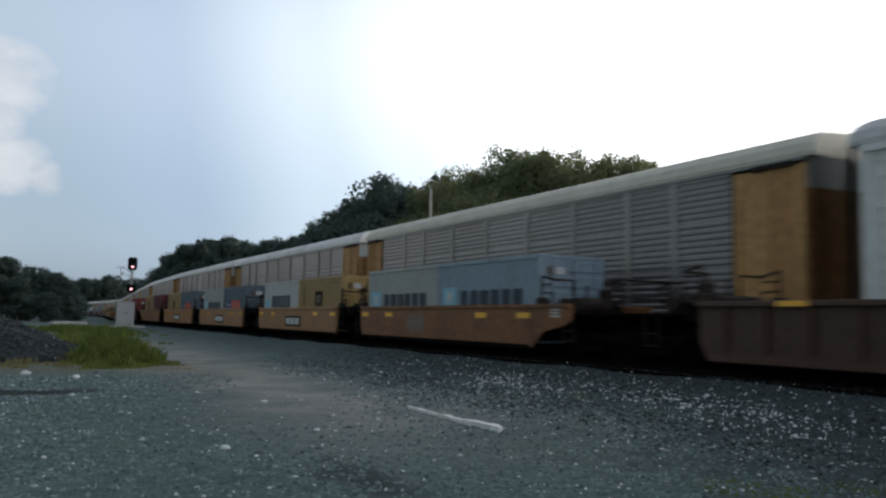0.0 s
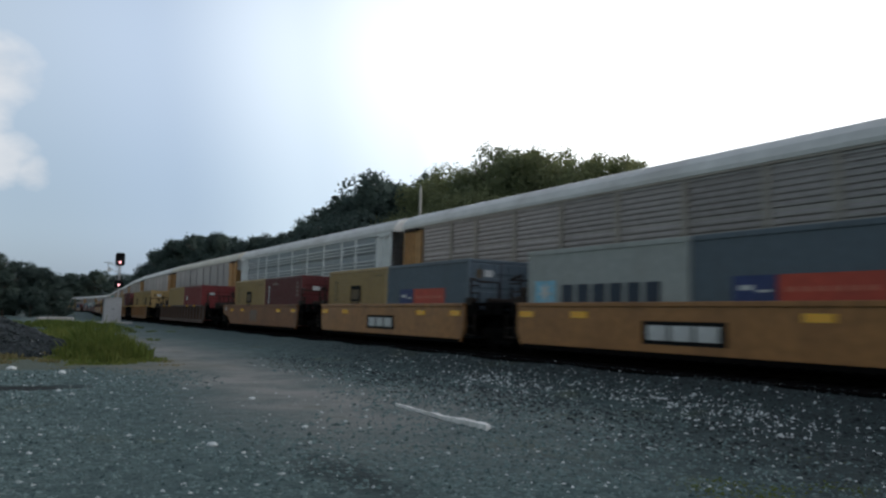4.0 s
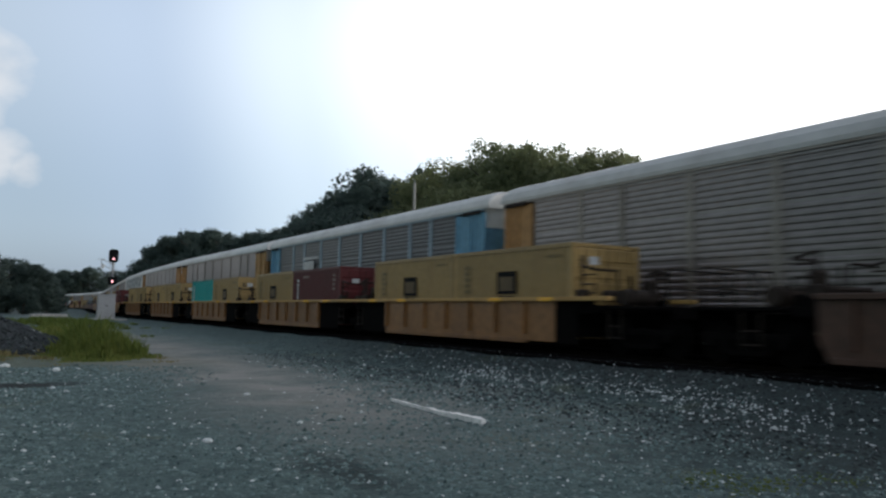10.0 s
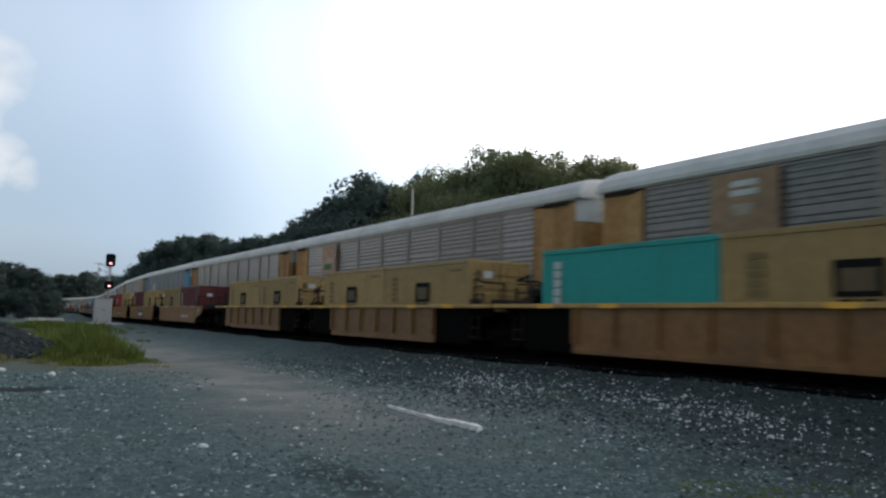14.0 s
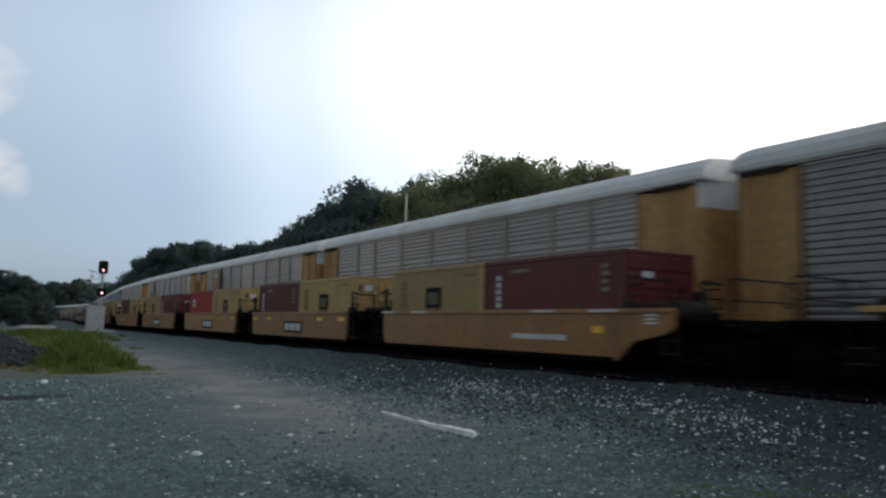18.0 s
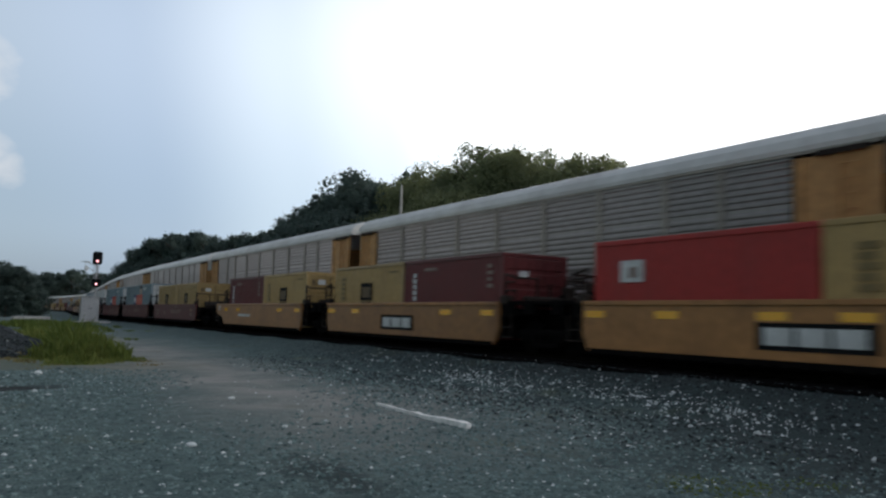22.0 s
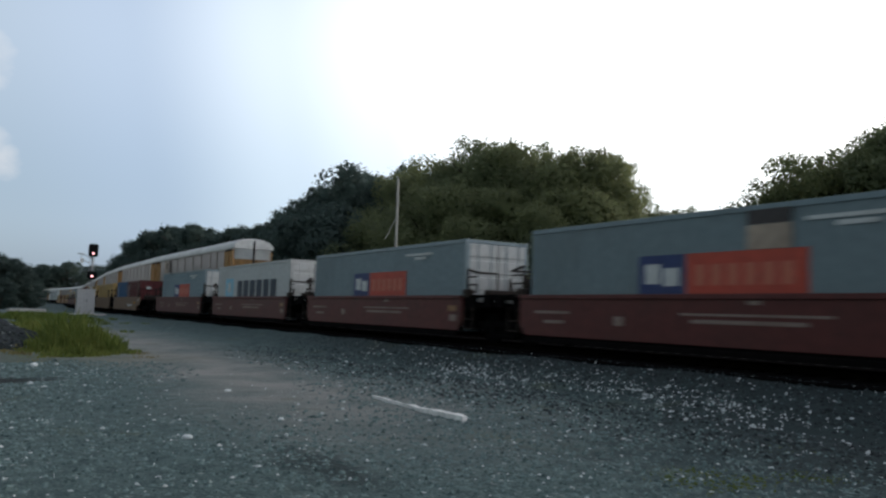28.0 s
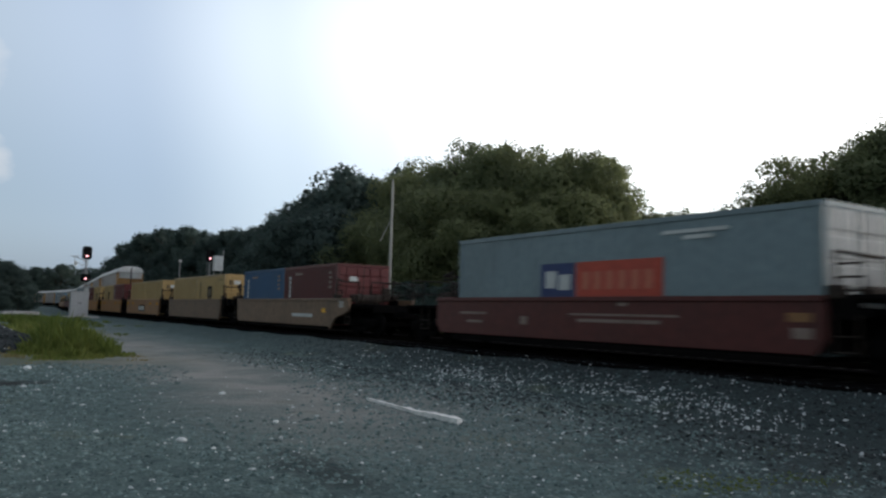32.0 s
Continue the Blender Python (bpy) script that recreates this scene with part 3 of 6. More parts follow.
# ---- ground and tracks ----
def line_offset(X, Y):
    """Offset from the nearer track (right positive) for arrays of places."""
    lx, ly = np.array([p[0] for p in LINE[:330]]), np.array([p[1] for p in LINE[:330]])
    head = np.radians([bend(i * STEP) for i in range(330)])
    off = np.empty_like(X)
    for k in range(X.shape[0]):
        d = (X[k][:, None] - lx - NEAR_X * np.cos(head)) ** 2 + (Y[k][:, None] - ly + NEAR_X * np.sin(head)) ** 2
        i = d.argmin(1)
        dx, dy = X[k] - lx[i], Y[k] - ly[i]
        off[k] = np.where(Y[k] < 0, X[k], dx * np.cos(head[i]) - dy * np.sin(head[i]))
    return off - NEAR_X


def ground_height(off, x, y):
    top = RAIL_Z - 0.10
    z = np.interp(off, [-7.5, -4.6, -2.5, 6.7, 9, 16, 30, 60], [0.0, 0.05, top, top, 0.0, -0.2, 0.5, 2.5])
    rise = 0.36 * np.clip((y - 26) / 40, 0, 1) * np.clip((-3.0 - off) / 2.0, 0, 1)
    z = np.maximum(z, np.minimum(z + rise, top))
    rough = 0.03 * np.sin(x * 1.7 + 0.6 * np.sin(y * 0.9)) * np.sin(y * 1.3 + 0.8 * np.sin(x * 0.7)) + 0.02 * np.sin(x * 0.43 + y * 0.31)
    return z + rough * ((np.abs(x) < 120) & ((off < -2.6) | (off > 6.8)))


def height_at(x, y):
    X, Y = np.array([[x]], float), np.array([[y]], float)
    return float(ground_height(line_offset(X, Y), X, Y)[0, 0])


def make_ground():
    xs = np.concatenate([[-3500, -1200, -500, -220, -110, -60, -36], np.arange(-24, 40, 0.4), np.arange(40, 90, 3), [110, 160, 260, 600, 1500, 3500]])
    ys = np.concatenate([[-3500, -1200, -400, -150, -70, -30, -12], np.arange(-4, 40, 0.4), np.arange(40, 110, 1.5), np.arange(110, 440, 5), [500, 700, 1200, 3500]])
    X, Y = np.meshgrid(xs, ys, indexing="ij")
    Z = ground_height(line_offset(X, Y), X, Y)
    nx, ny = len(xs), len(ys)
    verts = np.stack([X, Y, Z], -1).reshape(-1, 3).tolist()
    faces = [(i * ny + j, (i + 1) * ny + j, (i + 1) * ny + j + 1, i * ny + j + 1) for i in range(nx - 1) for j in range(ny - 1)]
    me = bpy.data.meshes.new("ground")
    me.from_pydata(verts, [], faces)
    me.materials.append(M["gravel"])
    for p in me.polygons:
        p.use_smooth = True
    return tagged(new("ground", me), "grey crushed-stone ground beside the railway", "ground", kind="structure")


ground = make_ground()


def swept(name, off, x0, x1, z0, z1, s0, s1, mat, parent):
    """A bar that follows the line."""
    verts, faces = [], []
    ss = np.concatenate([np.arange(s0, 60, 20), np.arange(60, s1, 6)])
    for s in ss:
        for dx, dz in ((x0, z0), (x1, z0), (x1, z1), (x0, z1)):
            x, y, _ = on_line(s, off + dx)
            verts.append((x, y, RAIL_Z + dz))
    for i in range(len(ss) - 1):
        for k in range(4):
            a, b = i * 4 + k, i * 4 + (k + 1) % 4
            faces.append((a, b, b + 4, a + 4))
    me = bpy.data.meshes.new(name)
    me.from_pydata(verts, [], faces)
    me.materials.append(mat)
    ob = new(name, me)
    if parent is not None:
        ob.parent = parent
    return ob


# the shade under both trains, painted as a black sheet out to its edge
tagged(swept("trackbed", NEAR_X, -2.60, 6.6, -0.3, -0.085, -60, 430, M["bed_shade"], None), "ballast bed under both tracks, coloured black for the shade beneath the trains", "trackbed", kind="structure")


def make_track(off, label):
    track = tagged(new("railway_track"), label, "railway track", kind="structure")
    for side in (-0.755, 0.755):
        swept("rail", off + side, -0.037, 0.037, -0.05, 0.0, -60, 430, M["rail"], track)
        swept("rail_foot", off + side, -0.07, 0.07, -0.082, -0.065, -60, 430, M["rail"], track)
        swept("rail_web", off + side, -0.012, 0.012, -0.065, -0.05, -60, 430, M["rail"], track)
    verts, faces = [], []
    for i in range(600):
        s = -20 + i * 0.55
        x, y, a = on_line(s, off)
        for dx, dy, dz in ((-1.3, -.11, -.3), (1.3, -.11, -.3), (1.3, .11, -.3), (-1.3, .11, -.3), (-1.3, -.11, -.08), (1.3, -.11, -.08), (1.3, .11, -.08), (-1.3, .11, -.08)):
            verts.append((x + dx * math.cos(a) + dy * math.sin(a), y - dx * math.sin(a) + dy * math.cos(a), RAIL_Z + dz))
        b = i * 8
        faces += [(b, b + 1, b + 5, b + 4), (b + 1, b + 2, b + 6, b + 5), (b + 2, b + 3, b + 7, b + 6), (b + 3, b, b + 4, b + 7), (b + 4, b + 5, b + 6, b + 7)]
    me = bpy.data.meshes.new("ties")
    me.from_pydata(verts, [], faces)
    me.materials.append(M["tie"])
    ob = new("ties", me)
    ob.parent = track
    tagged(ob, kind="stuff")
    return track


make_track(NEAR_X, "nearer railway track on timber ties and ballast")
make_track(FAR_X, "farther railway track on timber ties and ballast")

# ---- rolling stock ----
MOVERS = []
MESHES = {}


def shared(key, build, mat):
    """Mesh data made once for each shape and material."""
    k = (key, mat.name)
    if k not in MESHES:
        bm = bmesh.new()
        build(bm)
        me = bpy.data.meshes.new(key if isinstance(key, str) else key[0])
        bm.to_mesh(me)
        bm.free()
        me.materials.append(mat)
        MESHES[k] = me
    return MESHES[k]


def put(name, key, build, mat, parent, at=(0, 0, 0), rz=0.0, label=""):
    ob = part(name, shared(key, build, mat), mat, parent, label)
    ob.matrix_local = pose(*at, 0, 0, rz)
    return ob


def plate(name, parent, x, y0, y1, z0, z1, mat, label="", side=-1):
    """A thin plate on the side of a thing, facing -x (side -1) or +x."""
    w, h = round(y1 - y0, 3), round(z1 - z0, 3)
    return put(name, ("plate", w, h), lambda bm: box(bm, -0.004, 0.004, -w / 2, w / 2, -h / 2, h / 2), mat, parent, (side * x, (y0 + y1) / 2, (z0 + z1) / 2), 0, label)


def cyl(bm, r, x0, x1, seg=20):
    """A cylinder along x."""
    bmesh.ops.create_cone(bm, cap_ends=True, segments=seg, radius1=r, radius2=r, depth=x1 - x0,
                          matrix=Matrix.Translation(((x0 + x1) / 2, 0, 0)) @ Matrix.Rotation(math.pi / 2, 4, "Y"))


def rod(bm, a, b, r, seg=8, r2=None):
    """A straight round bar from a to b."""
    a, b = Vector(a), Vector(b)
    d = b - a
    bmesh.ops.create_cone(bm, cap_ends=True, segments=seg, radius1=r, radius2=r if r2 is None else r2, depth=d.length,
                          matrix=Matrix.Translation((a + b) / 2) @ d.to_track_quat("Z", "Y").to_matrix().to_4x4())


def b_wheelset(bm):
    for s in (-1, 1):
        cyl(bm, 0.46, min(s * 0.66, s * 0.80), max(s * 0.66, s * 0.80), 24)
        cyl(bm, 0.30, min(s * 0.80, s * 0.83), max(s * 0.80, s * 0.83), 24)
    cyl(bm, 0.09, -1.05, 1.05, 10)


def b_truck_side(bm):
    x0, x1 = -0.09, 0.09
    box(bm, x0, x1, -1.15, 1.15, 0.52, 0.66, 0.02)
    box(bm, x0, x1, -0.45, 0.45, 0.18, 0.30, 0.02)
    for e in (-1, 1):
        y0, y1 = sorted((e * 0.40, e * 0.62))
        box(bm, x0, x1, y0, y1, 0.22, 0.56, 0.02)
        box(bm, x0 - 0.03, x1 + 0.03, e * 0.89 - 0.16, e * 0.89 + 0.16, 0.34, 0.62, 0.04)


def b_spring(bm):
    for k in range(3):
        for i in range(5):
            bmesh.ops.create_cone(bm, cap_ends=True, segments=10, radius1=0.085, radius2=0.085, depth=0.03,
                                  matrix=Matrix.Translation((0, -0.22 + 0.22 * k, 0.32 + i * 0.046)))
        rod(bm, (0, -0.22 + 0.22 * k, 0.3), (0, -0.22 + 0.22 * k, 0.53), 0.06)


def b_bolster(bm):
    box(bm, -0.95, 0.95, -0.2, 0.2, 0.35, 0.70, 0.03)


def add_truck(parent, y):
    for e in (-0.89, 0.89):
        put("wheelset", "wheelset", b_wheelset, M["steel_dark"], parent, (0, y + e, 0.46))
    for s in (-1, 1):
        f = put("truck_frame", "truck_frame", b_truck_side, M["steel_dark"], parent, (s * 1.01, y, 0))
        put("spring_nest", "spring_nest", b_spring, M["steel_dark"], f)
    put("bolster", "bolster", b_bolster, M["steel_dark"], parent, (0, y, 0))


# autoracks: 28.58 m from coupler to coupler
RL, RW = 27.7, 1.55
POSTS = [-11.8, -9.1, -7.1, -4.3, -1.45, 1.45, 4.3, 7.1, 9.1, 11.8]
ROOF = [(-RW, 5.26), (-RW - 0.01, 5.38), (-1.47, 5.62), (-1.25, 5.84), (-0.8, 5.99), (0, 6.06), (0.8, 5.99), (1.25, 5.84), (1.47, 5.62), (RW + 0.01, 5.38), (RW, 5.26)]


def b_rack_roof(bm):
    h = RL / 2
    ys = []
    for i in range(15):
        c = -h + 0.4 + (RL - 0.8) * i / 14
        ys += [(c - 0.07, 1.0), (c - 0.045, 1.004), (c + 0.045, 1.004), (c + 0.07, 1.0)]
    ys = [(-h, 0.965)] + ys + [(h, 0.965)]
    rings = []
    for y, k in ys:
        rings.append([bm.verts.new((x * (1 + (k - 1) * 0.6), y, 5.26 + (z - 5.26) * (1 + (k - 1) * 3))) for x, z in ROOF])
    for a, b in zip(rings, rings[1:]):
        for i in range(len(ROOF) - 1):
            bm.faces.new((a[i], a[i + 1], b[i + 1], b[i]))
    bm.faces.new(rings[0][::-1])
    bm.faces.new(rings[-1])
    bmesh.ops.recalc_face_normals(bm, faces=bm.faces)


def corrugated(bm, w, tiers, depth, duty):
    """One sheet with horizontal ribs, from the lowest tier to the top."""
    rows = []
    for z0, z1, n in tiers:
        st = (z1 - z0) / n
        for i in range(n):
            z = z0 + i * st
            for dz, dx in ((0.0, 0.0), (duty * 0.32, depth), (duty, depth), (duty * 1.32, 0.0)):
                rows.append((-dx, z + dz * st))
        rows.append((0.0, z1))
    vs = [(bm.verts.new((x, -w, z)), bm.verts.new((x, w, z))) for x, z in rows]
    for (a, b), (c, d) in zip(vs, vs[1:]):
        bm.faces.new((a, b, d, c))
    bmesh.ops.recalc_face_normals(bm, faces=bm.faces)


def b_rack_panel(width):
    return lambda bm: corrugated(bm, width / 2 - 0.11, ((1.25, 2.55, 7), (2.63, 3.93, 7), (4.01, 5.24, 7)), 0.022, 0.6)


def b_rack_sheet(width):
    """Plain screen sheet with shallow swages, behind the louvres."""
    w = width / 2 - 0.11
    return lambda bm: corrugated(bm, w, ((1.25, 2.28, 3), (2.28, 3.26, 3), (3.26, 4.24, 3), (4.24, 5.24, 3)), 0.02, 0.7)


def b_louvre(width, n):
    """A group of n slats that lean outwards at the foot."""
    def build(bm):
        w = width / 2 - 0.14
        for i in range(n):
            z = 0.19 * i
            q = [(-0.11, z), (-0.11, z + 0.04), (-0.02, z + 0.075), (-0.01, z + 0.055), (-0.095, z + 0.02), (-0.095, z)]
            a = [bm.verts.new((x, -w, h)) for x, h in q]
            b = [bm.verts.new((x, w, h)) for x, h in q]
            for k in range(6):
                bm.faces.new((a[k], a[(k + 1) % 6], b[(k + 1) % 6], b[k]))
            bm.faces.new(a)
            bm.faces.new(b[::-1])
        bmesh.ops.recalc_face_normals(bm, faces=bm.faces)
    return build


def b_rack_post(bm):
    box(bm, -0.015, 0.05, -0.12, 0.12, 1.1, 5.22, 0.01)


def b_rack_sill(bm):
    box(bm, -0.07, 0.07, -RL / 2 + 0.15, RL / 2 - 0.15, 0.98, 1.25, 0.02)


def b_rack_core(bm):
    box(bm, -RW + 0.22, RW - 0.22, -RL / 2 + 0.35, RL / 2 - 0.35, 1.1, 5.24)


def b_rack_corner(m, wide=1.0):
    """Corner bay: a smooth plate with frame bars, into which the end doors fold back."""
    def build(bm):
        prof = [(-0.86, 0.05), (-0.86, -0.08), (-0.72, -0.08), (-0.70, -0.02), (-0.06, -0.02), (-0.05, -0.07), (0.05, -0.07), (0.06, -0.02), (0.66, -0.02), (0.68, -0.09), (0.86, -0.09), (0.86, 0.05)]
        lo = [bm.verts.new((x, y * m * wide, 1.08)) for y, x in prof]
        hi = [bm.verts.new((x, y * m * wide, 5.1)) for y, x in prof]
        for i in range(len(prof)):
            j = (i + 1) % len(prof)
            bm.faces.new((lo[i], lo[j], hi[j], hi[i]))
        bm.faces.new(lo)
        bm.faces.new(hi[::-1])
        bmesh.ops.recalc_face_normals(bm, faces=bm.faces)
    return build


def b_rack_ladder(bm):
    for y in (-0.2, 0.2):
        rod(bm, (0, y, 1.0), (0, y, 5.1), 0.02, 6)
    for i in range(11):
        rod(bm, (0, -0.2, 1.2 + i * 0.36), (0, 0.2, 1.2 + i * 0.36), 0.015, 6)


def b_rack_hood(m):
    """Small bracket that juts over the corner bay under the eave."""
    def build(bm):
        box(bm, -0.14, 0.05, -0.5, 0.86, 5.06, 5.2, 0.01)
        for v in bm.verts:
            v.co.y *= m
        bmesh.ops.recalc_face_normals(bm, faces=bm.faces)
    return build


def b_rack_door(z0, z1, q):
    """One leaf of the curved end doors."""
    def build(bm):
        xs = [0.03, 0.35, 0.7, 1.05, 1.3, 1.44]
        dy = [0.16, 0.16, 0.14, 0.08, -0.02, -0.14]
        rows = []
        for z in np.linspace(z0, z1, 6):
            k = 1.0 if z < 5.2 else 1 - (z - 5.2) * 0.12
            rows.append([bm.verts.new((q * x * k, y, min(z, 6.0 - 0.3 * (x / 1.44) ** 3 * (z1 > 5)))) for x, y in zip(xs, dy)])
        for a, b in zip(rows, rows[1:]):
            for i in range(len(xs) - 1):
                bm.faces.new((a[i], a[i + 1], b[i + 1], b[i]))
        bmesh.ops.solidify(bm, geom=bm.faces[:], thickness=0.05)
        bmesh.ops.recalc_face_normals(bm, faces=bm.faces)
    return build


def b_door_bar(bm):
    box(bm, -0.07, 0.07, 0.14, 0.2, 1.2, 5.9, 0.01)


def b_coupler(bm):
    box(bm, -0.14, 0.14, -0.55, 0.25, 0.72, 0.98, 0.03)
    box(bm, -0.22, 0.22, 0.1, 0.43, 0.68, 1.02, 0.05)


def b_rack_underframe(bm):
    box(bm, -0.35, 0.35, -12.7, 12.7, 0.66, 1.12)



def make_autorack(style, sign=None):
    panel_m, post_m, end_m, roof_m, top_m, label = style
    car = tagged(new("autorack_wagon"), label, "railway wagon", "autorack wagons of the farther train")
    put("roof", "roof", b_rack_roof, roof_m, car)
    # solid black block added in place of the unlit inside
    put("inner_deck", "inner_deck", b_rack_core, M["black"], car)
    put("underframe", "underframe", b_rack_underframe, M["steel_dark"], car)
    for s in (-1, 1):
        rz = 0 if s < 0 else 180
        put("side_sill", "side_sill", b_rack_sill, M["sill"], car, (s * (RW - 0.08), 0, 0))
        put("gutter", "gutter", lambda bm: box(bm, -0.05, 0.05, -RL / 2 + 0.3, RL / 2 - 0.3, 5.18, 5.255), post_m, car, (s * (RW - 0.06), 0, 0))
        posts = POSTS if panel_m is M["rack_white"] else [-11.35] + POSTS[1:]
        for y0, y1 in zip(posts, posts[1:]):
            y, width = (y0 + y1) / 2, round(y1 - y0, 2)
            if panel_m is M["rack_white"]:
                p = put("side_panel", ("side_panel_sheet", width), b_rack_sheet(width), M["rack_sheet"], car, (s * (RW - 0.08), y, 0), rz)
                for z, n in ((1.4, 4), (2.34, 4), (3.28, 4), (4.38, 3)):
                    put("louvre", ("louvre", width, n), b_louvre(width, n), panel_m, p, (0, 0, z), 0)
            else:
                put("side_panel", ("side_panel", width), b_rack_panel(width), panel_m, car, (s * (RW - 0.09), y, 0), rz)
        for y in POSTS[1:-1]:
            put("post", "post", b_rack_post, post_m, car, (s * (RW - 0.05), y, 0), rz)
        for e in (-1, 1):
            m = -e * s
            wide = 1.0 if posts is POSTS or e > 0 else 1.27
            c = put("corner_panel", ("corner_panel", m, wide), b_rack_corner(m, wide), end_m, car, (s * (RW - 0.09), e * (RL / 2 - 1.19) if posts is POSTS or e > 0 else -12.46, 0), rz)
            put("ladder", "ladder", b_rack_ladder, end_m, c, (-0.12, m * 0.35, 0))
            put("bracket", ("bracket", m), b_rack_hood(m), end_m if panel_m is M["rack_white"] else M["sill"], c)
        if sign:
            panel, centre, wide, z0, z1, bars = sign
            y, zc = -s * centre, (z0 + z1) / 2
            if panel is not None:
                p = plate("sign_panel", car, RW + 0.06, y - wide / 2, y + wide / 2, z0, z1, panel, "large faded plain logo panel", s)
            for a, b, c, d, m in bars:
                lo, hi = sorted((-s * a, -s * b))
                if panel is not None:
                    plate("sign_bar", p, 0.008, lo, hi, c - zc, d - zc, m, "", s)
                else:
                    plate("sign_bar", car, RW + 0.06, y + lo, y + hi, c, d, m, "pale faded lettering bar", s)
    for e in (-1, 1):
        for s in (-1, 1):
            d = put("end_door", ("end_door", s), b_rack_door(1.2, 4.45, s), end_m, car, (0, e * (RL / 2 - 0.18), 0), 0 if e > 0 else 180)
            put("upper_leaf", ("upper_leaf", s), b_rack_door(4.46, 5.95, s), top_m, d)
        put("door_bar", "door_bar", b_door_bar, M["sill"], car, (0, e * (RL / 2 - 0.16), 0), 0 if e > 0 else 180)
        put("coupler", "coupler", b_coupler, M["steel_dark"], car, (0, e * (RL / 2 + 0.02), 0), 0 if e > 0 else 180)
        add_truck(car, e * 10.1)
    return car


GREY = (M["rack_grey"], M["rack_tan"], M["rack_yellow"], M["rack_roof"], M["rack_white"], "grey galvanised autorack wagon with rusty posts and dirty yellow ends")
PLAIN = (M["rack_mauve"], M["rack_mauve"], M["rack_yellow"], M["rack_cream"], M["rack_white"], "mauve-grey autorack wagon with cream roof and yellow ends")
WHITE = (M["rack_white"], M["rack_white"], M["rack_white"], M["rack_roof"], M["rack_white"], "white autorack wagon with open louvred sides")
BLUE = (M["rack_dark"], M["rack_pale_blue"], M["rack_blue"], M["rack_roof"], M["rack_white"], "dark grey autorack wagon with light blue posts and ends")
FAR_FRONT = 12.3
RACK_PITCH = 28.58
# panel paint, centre along the wagon, width, foot, top, then bars: from, to, foot, top, paint
SIGN_ORANGE = (M["sign_orange"], 8.05, 2.1, 3.5, 5.1, ((0.35, -0.6, 4.05, 4.32, M["sign_pink"]), (0.65, -0.4, 3.68, 4.0, M["sign_green"])))
SIGN_TAN = (M["sign_tan"], 8.15, 2.1, 3.5, 5.1, ((0.4, -0.5, 4.78, 4.88, M["sign_dark"]), (0.5, -0.5, 4.6, 4.69, M["sign_dark"]), (0.4, -0.5, 4.42, 4.51, M["sign_dark"])))
SIGN_BROWN = (M["sign_brown"], 8.0, 2.2, 3.5, 5.1, ((0.4, -0.45, 4.72, 4.88, M["sign_pale"]), (0.4, -0.45, 4.47, 4.63, M["sign_pale"]), (0.35, -0.3, 3.95, 4.25, M["sign_tan"])))
SIGN_WHITE = (None, 5.7, 2.5, 3.4, 4.25, ((1.2, -1.25, 4.1, 4.25, M["sign_pale"]), (1.2, -0.6, 3.4, 4.0, M["sign_pale"])))
# wagons of the farther train by number behind the white one: style and sign
FAR_CARS = {-1: (PLAIN, None), 0: (WHITE, None), 1: (GREY, None), 2: (GREY, None), 3: (BLUE, SIGN_WHITE), 4: (GREY, None), 5: (GREY, SIGN_ORANGE), 6: (GREY, SIGN_BROWN), 10: (GREY, SIGN_TAN)}


def make_far_train():
    first = {}
    for k in range(-13, 11):
        style, sign = FAR_CARS.get(k, (GREY, None))
        key = (style[5], sign)
        if key not in first:
            car = first[key] = make_autorack(style, sign)
        else:
            car = copy_thing(first[key], Matrix())
        MOVERS.append((car, FAR_FRONT - RACK_PITCH * (k + 0.5), FAR_X, V_FAR))


make_far_train()

# containers
CW = 1.22


def b_box_body(L, H):
    def build(bm):
        h = L / 2
        n = int(L / 0.28)
        p = (L - 0.3) / n
        prof = []
        for i in range(n):
            y = -h + 0.15 + p * i
            prof += [(y, 0.0), (y + 0.28 * p, 0.0), (y + 0.5 * p, 0.036), (y + 0.78 * p, 0.036)]
        prof.append((h - 0.15, 0.0))
        loop = [(-(CW - 0.012 - d), y) for y, d in prof] + [(CW - 0.012 - d, y) for y, d in reversed(prof)]
        lo = [bm.verts.new((x, y, 0.1)) for x, y in loop]
        hi = [bm.verts.new((x, y, H - 0.02)) for x, y in loop]
        k = len(loop)
        for i in range(k):
            j = (i + 1) % k
            bm.faces.new((lo[i], lo[j], hi[j], hi[i]))
        m = len(prof)
        for ring in (lo, hi):
            for i in range(m - 1):
                bm.faces.new((ring[i], ring[i + 1], ring[k - 2 - i], ring[k - 1 - i]))
        bmesh.ops.recalc_face_normals(bm, faces=bm.faces)
    return build


def b_box_rail(L):
    return lambda bm: box(bm, -0.03, 0.03, -L / 2 + 0.1, L / 2 - 0.1, -0.06, 0.06, 0.008)


def b_box_post(H):
    def build(bm):
        box(bm, -0.08, 0.08, -0.08, 0.08, 0.11, H - 0.11, 0.01)
        for z0 in (0.0, H - 0.118):
            box(bm, -0.089, 0.089, -0.089, 0.089, z0, z0 + 0.118, 0.012)
    return build


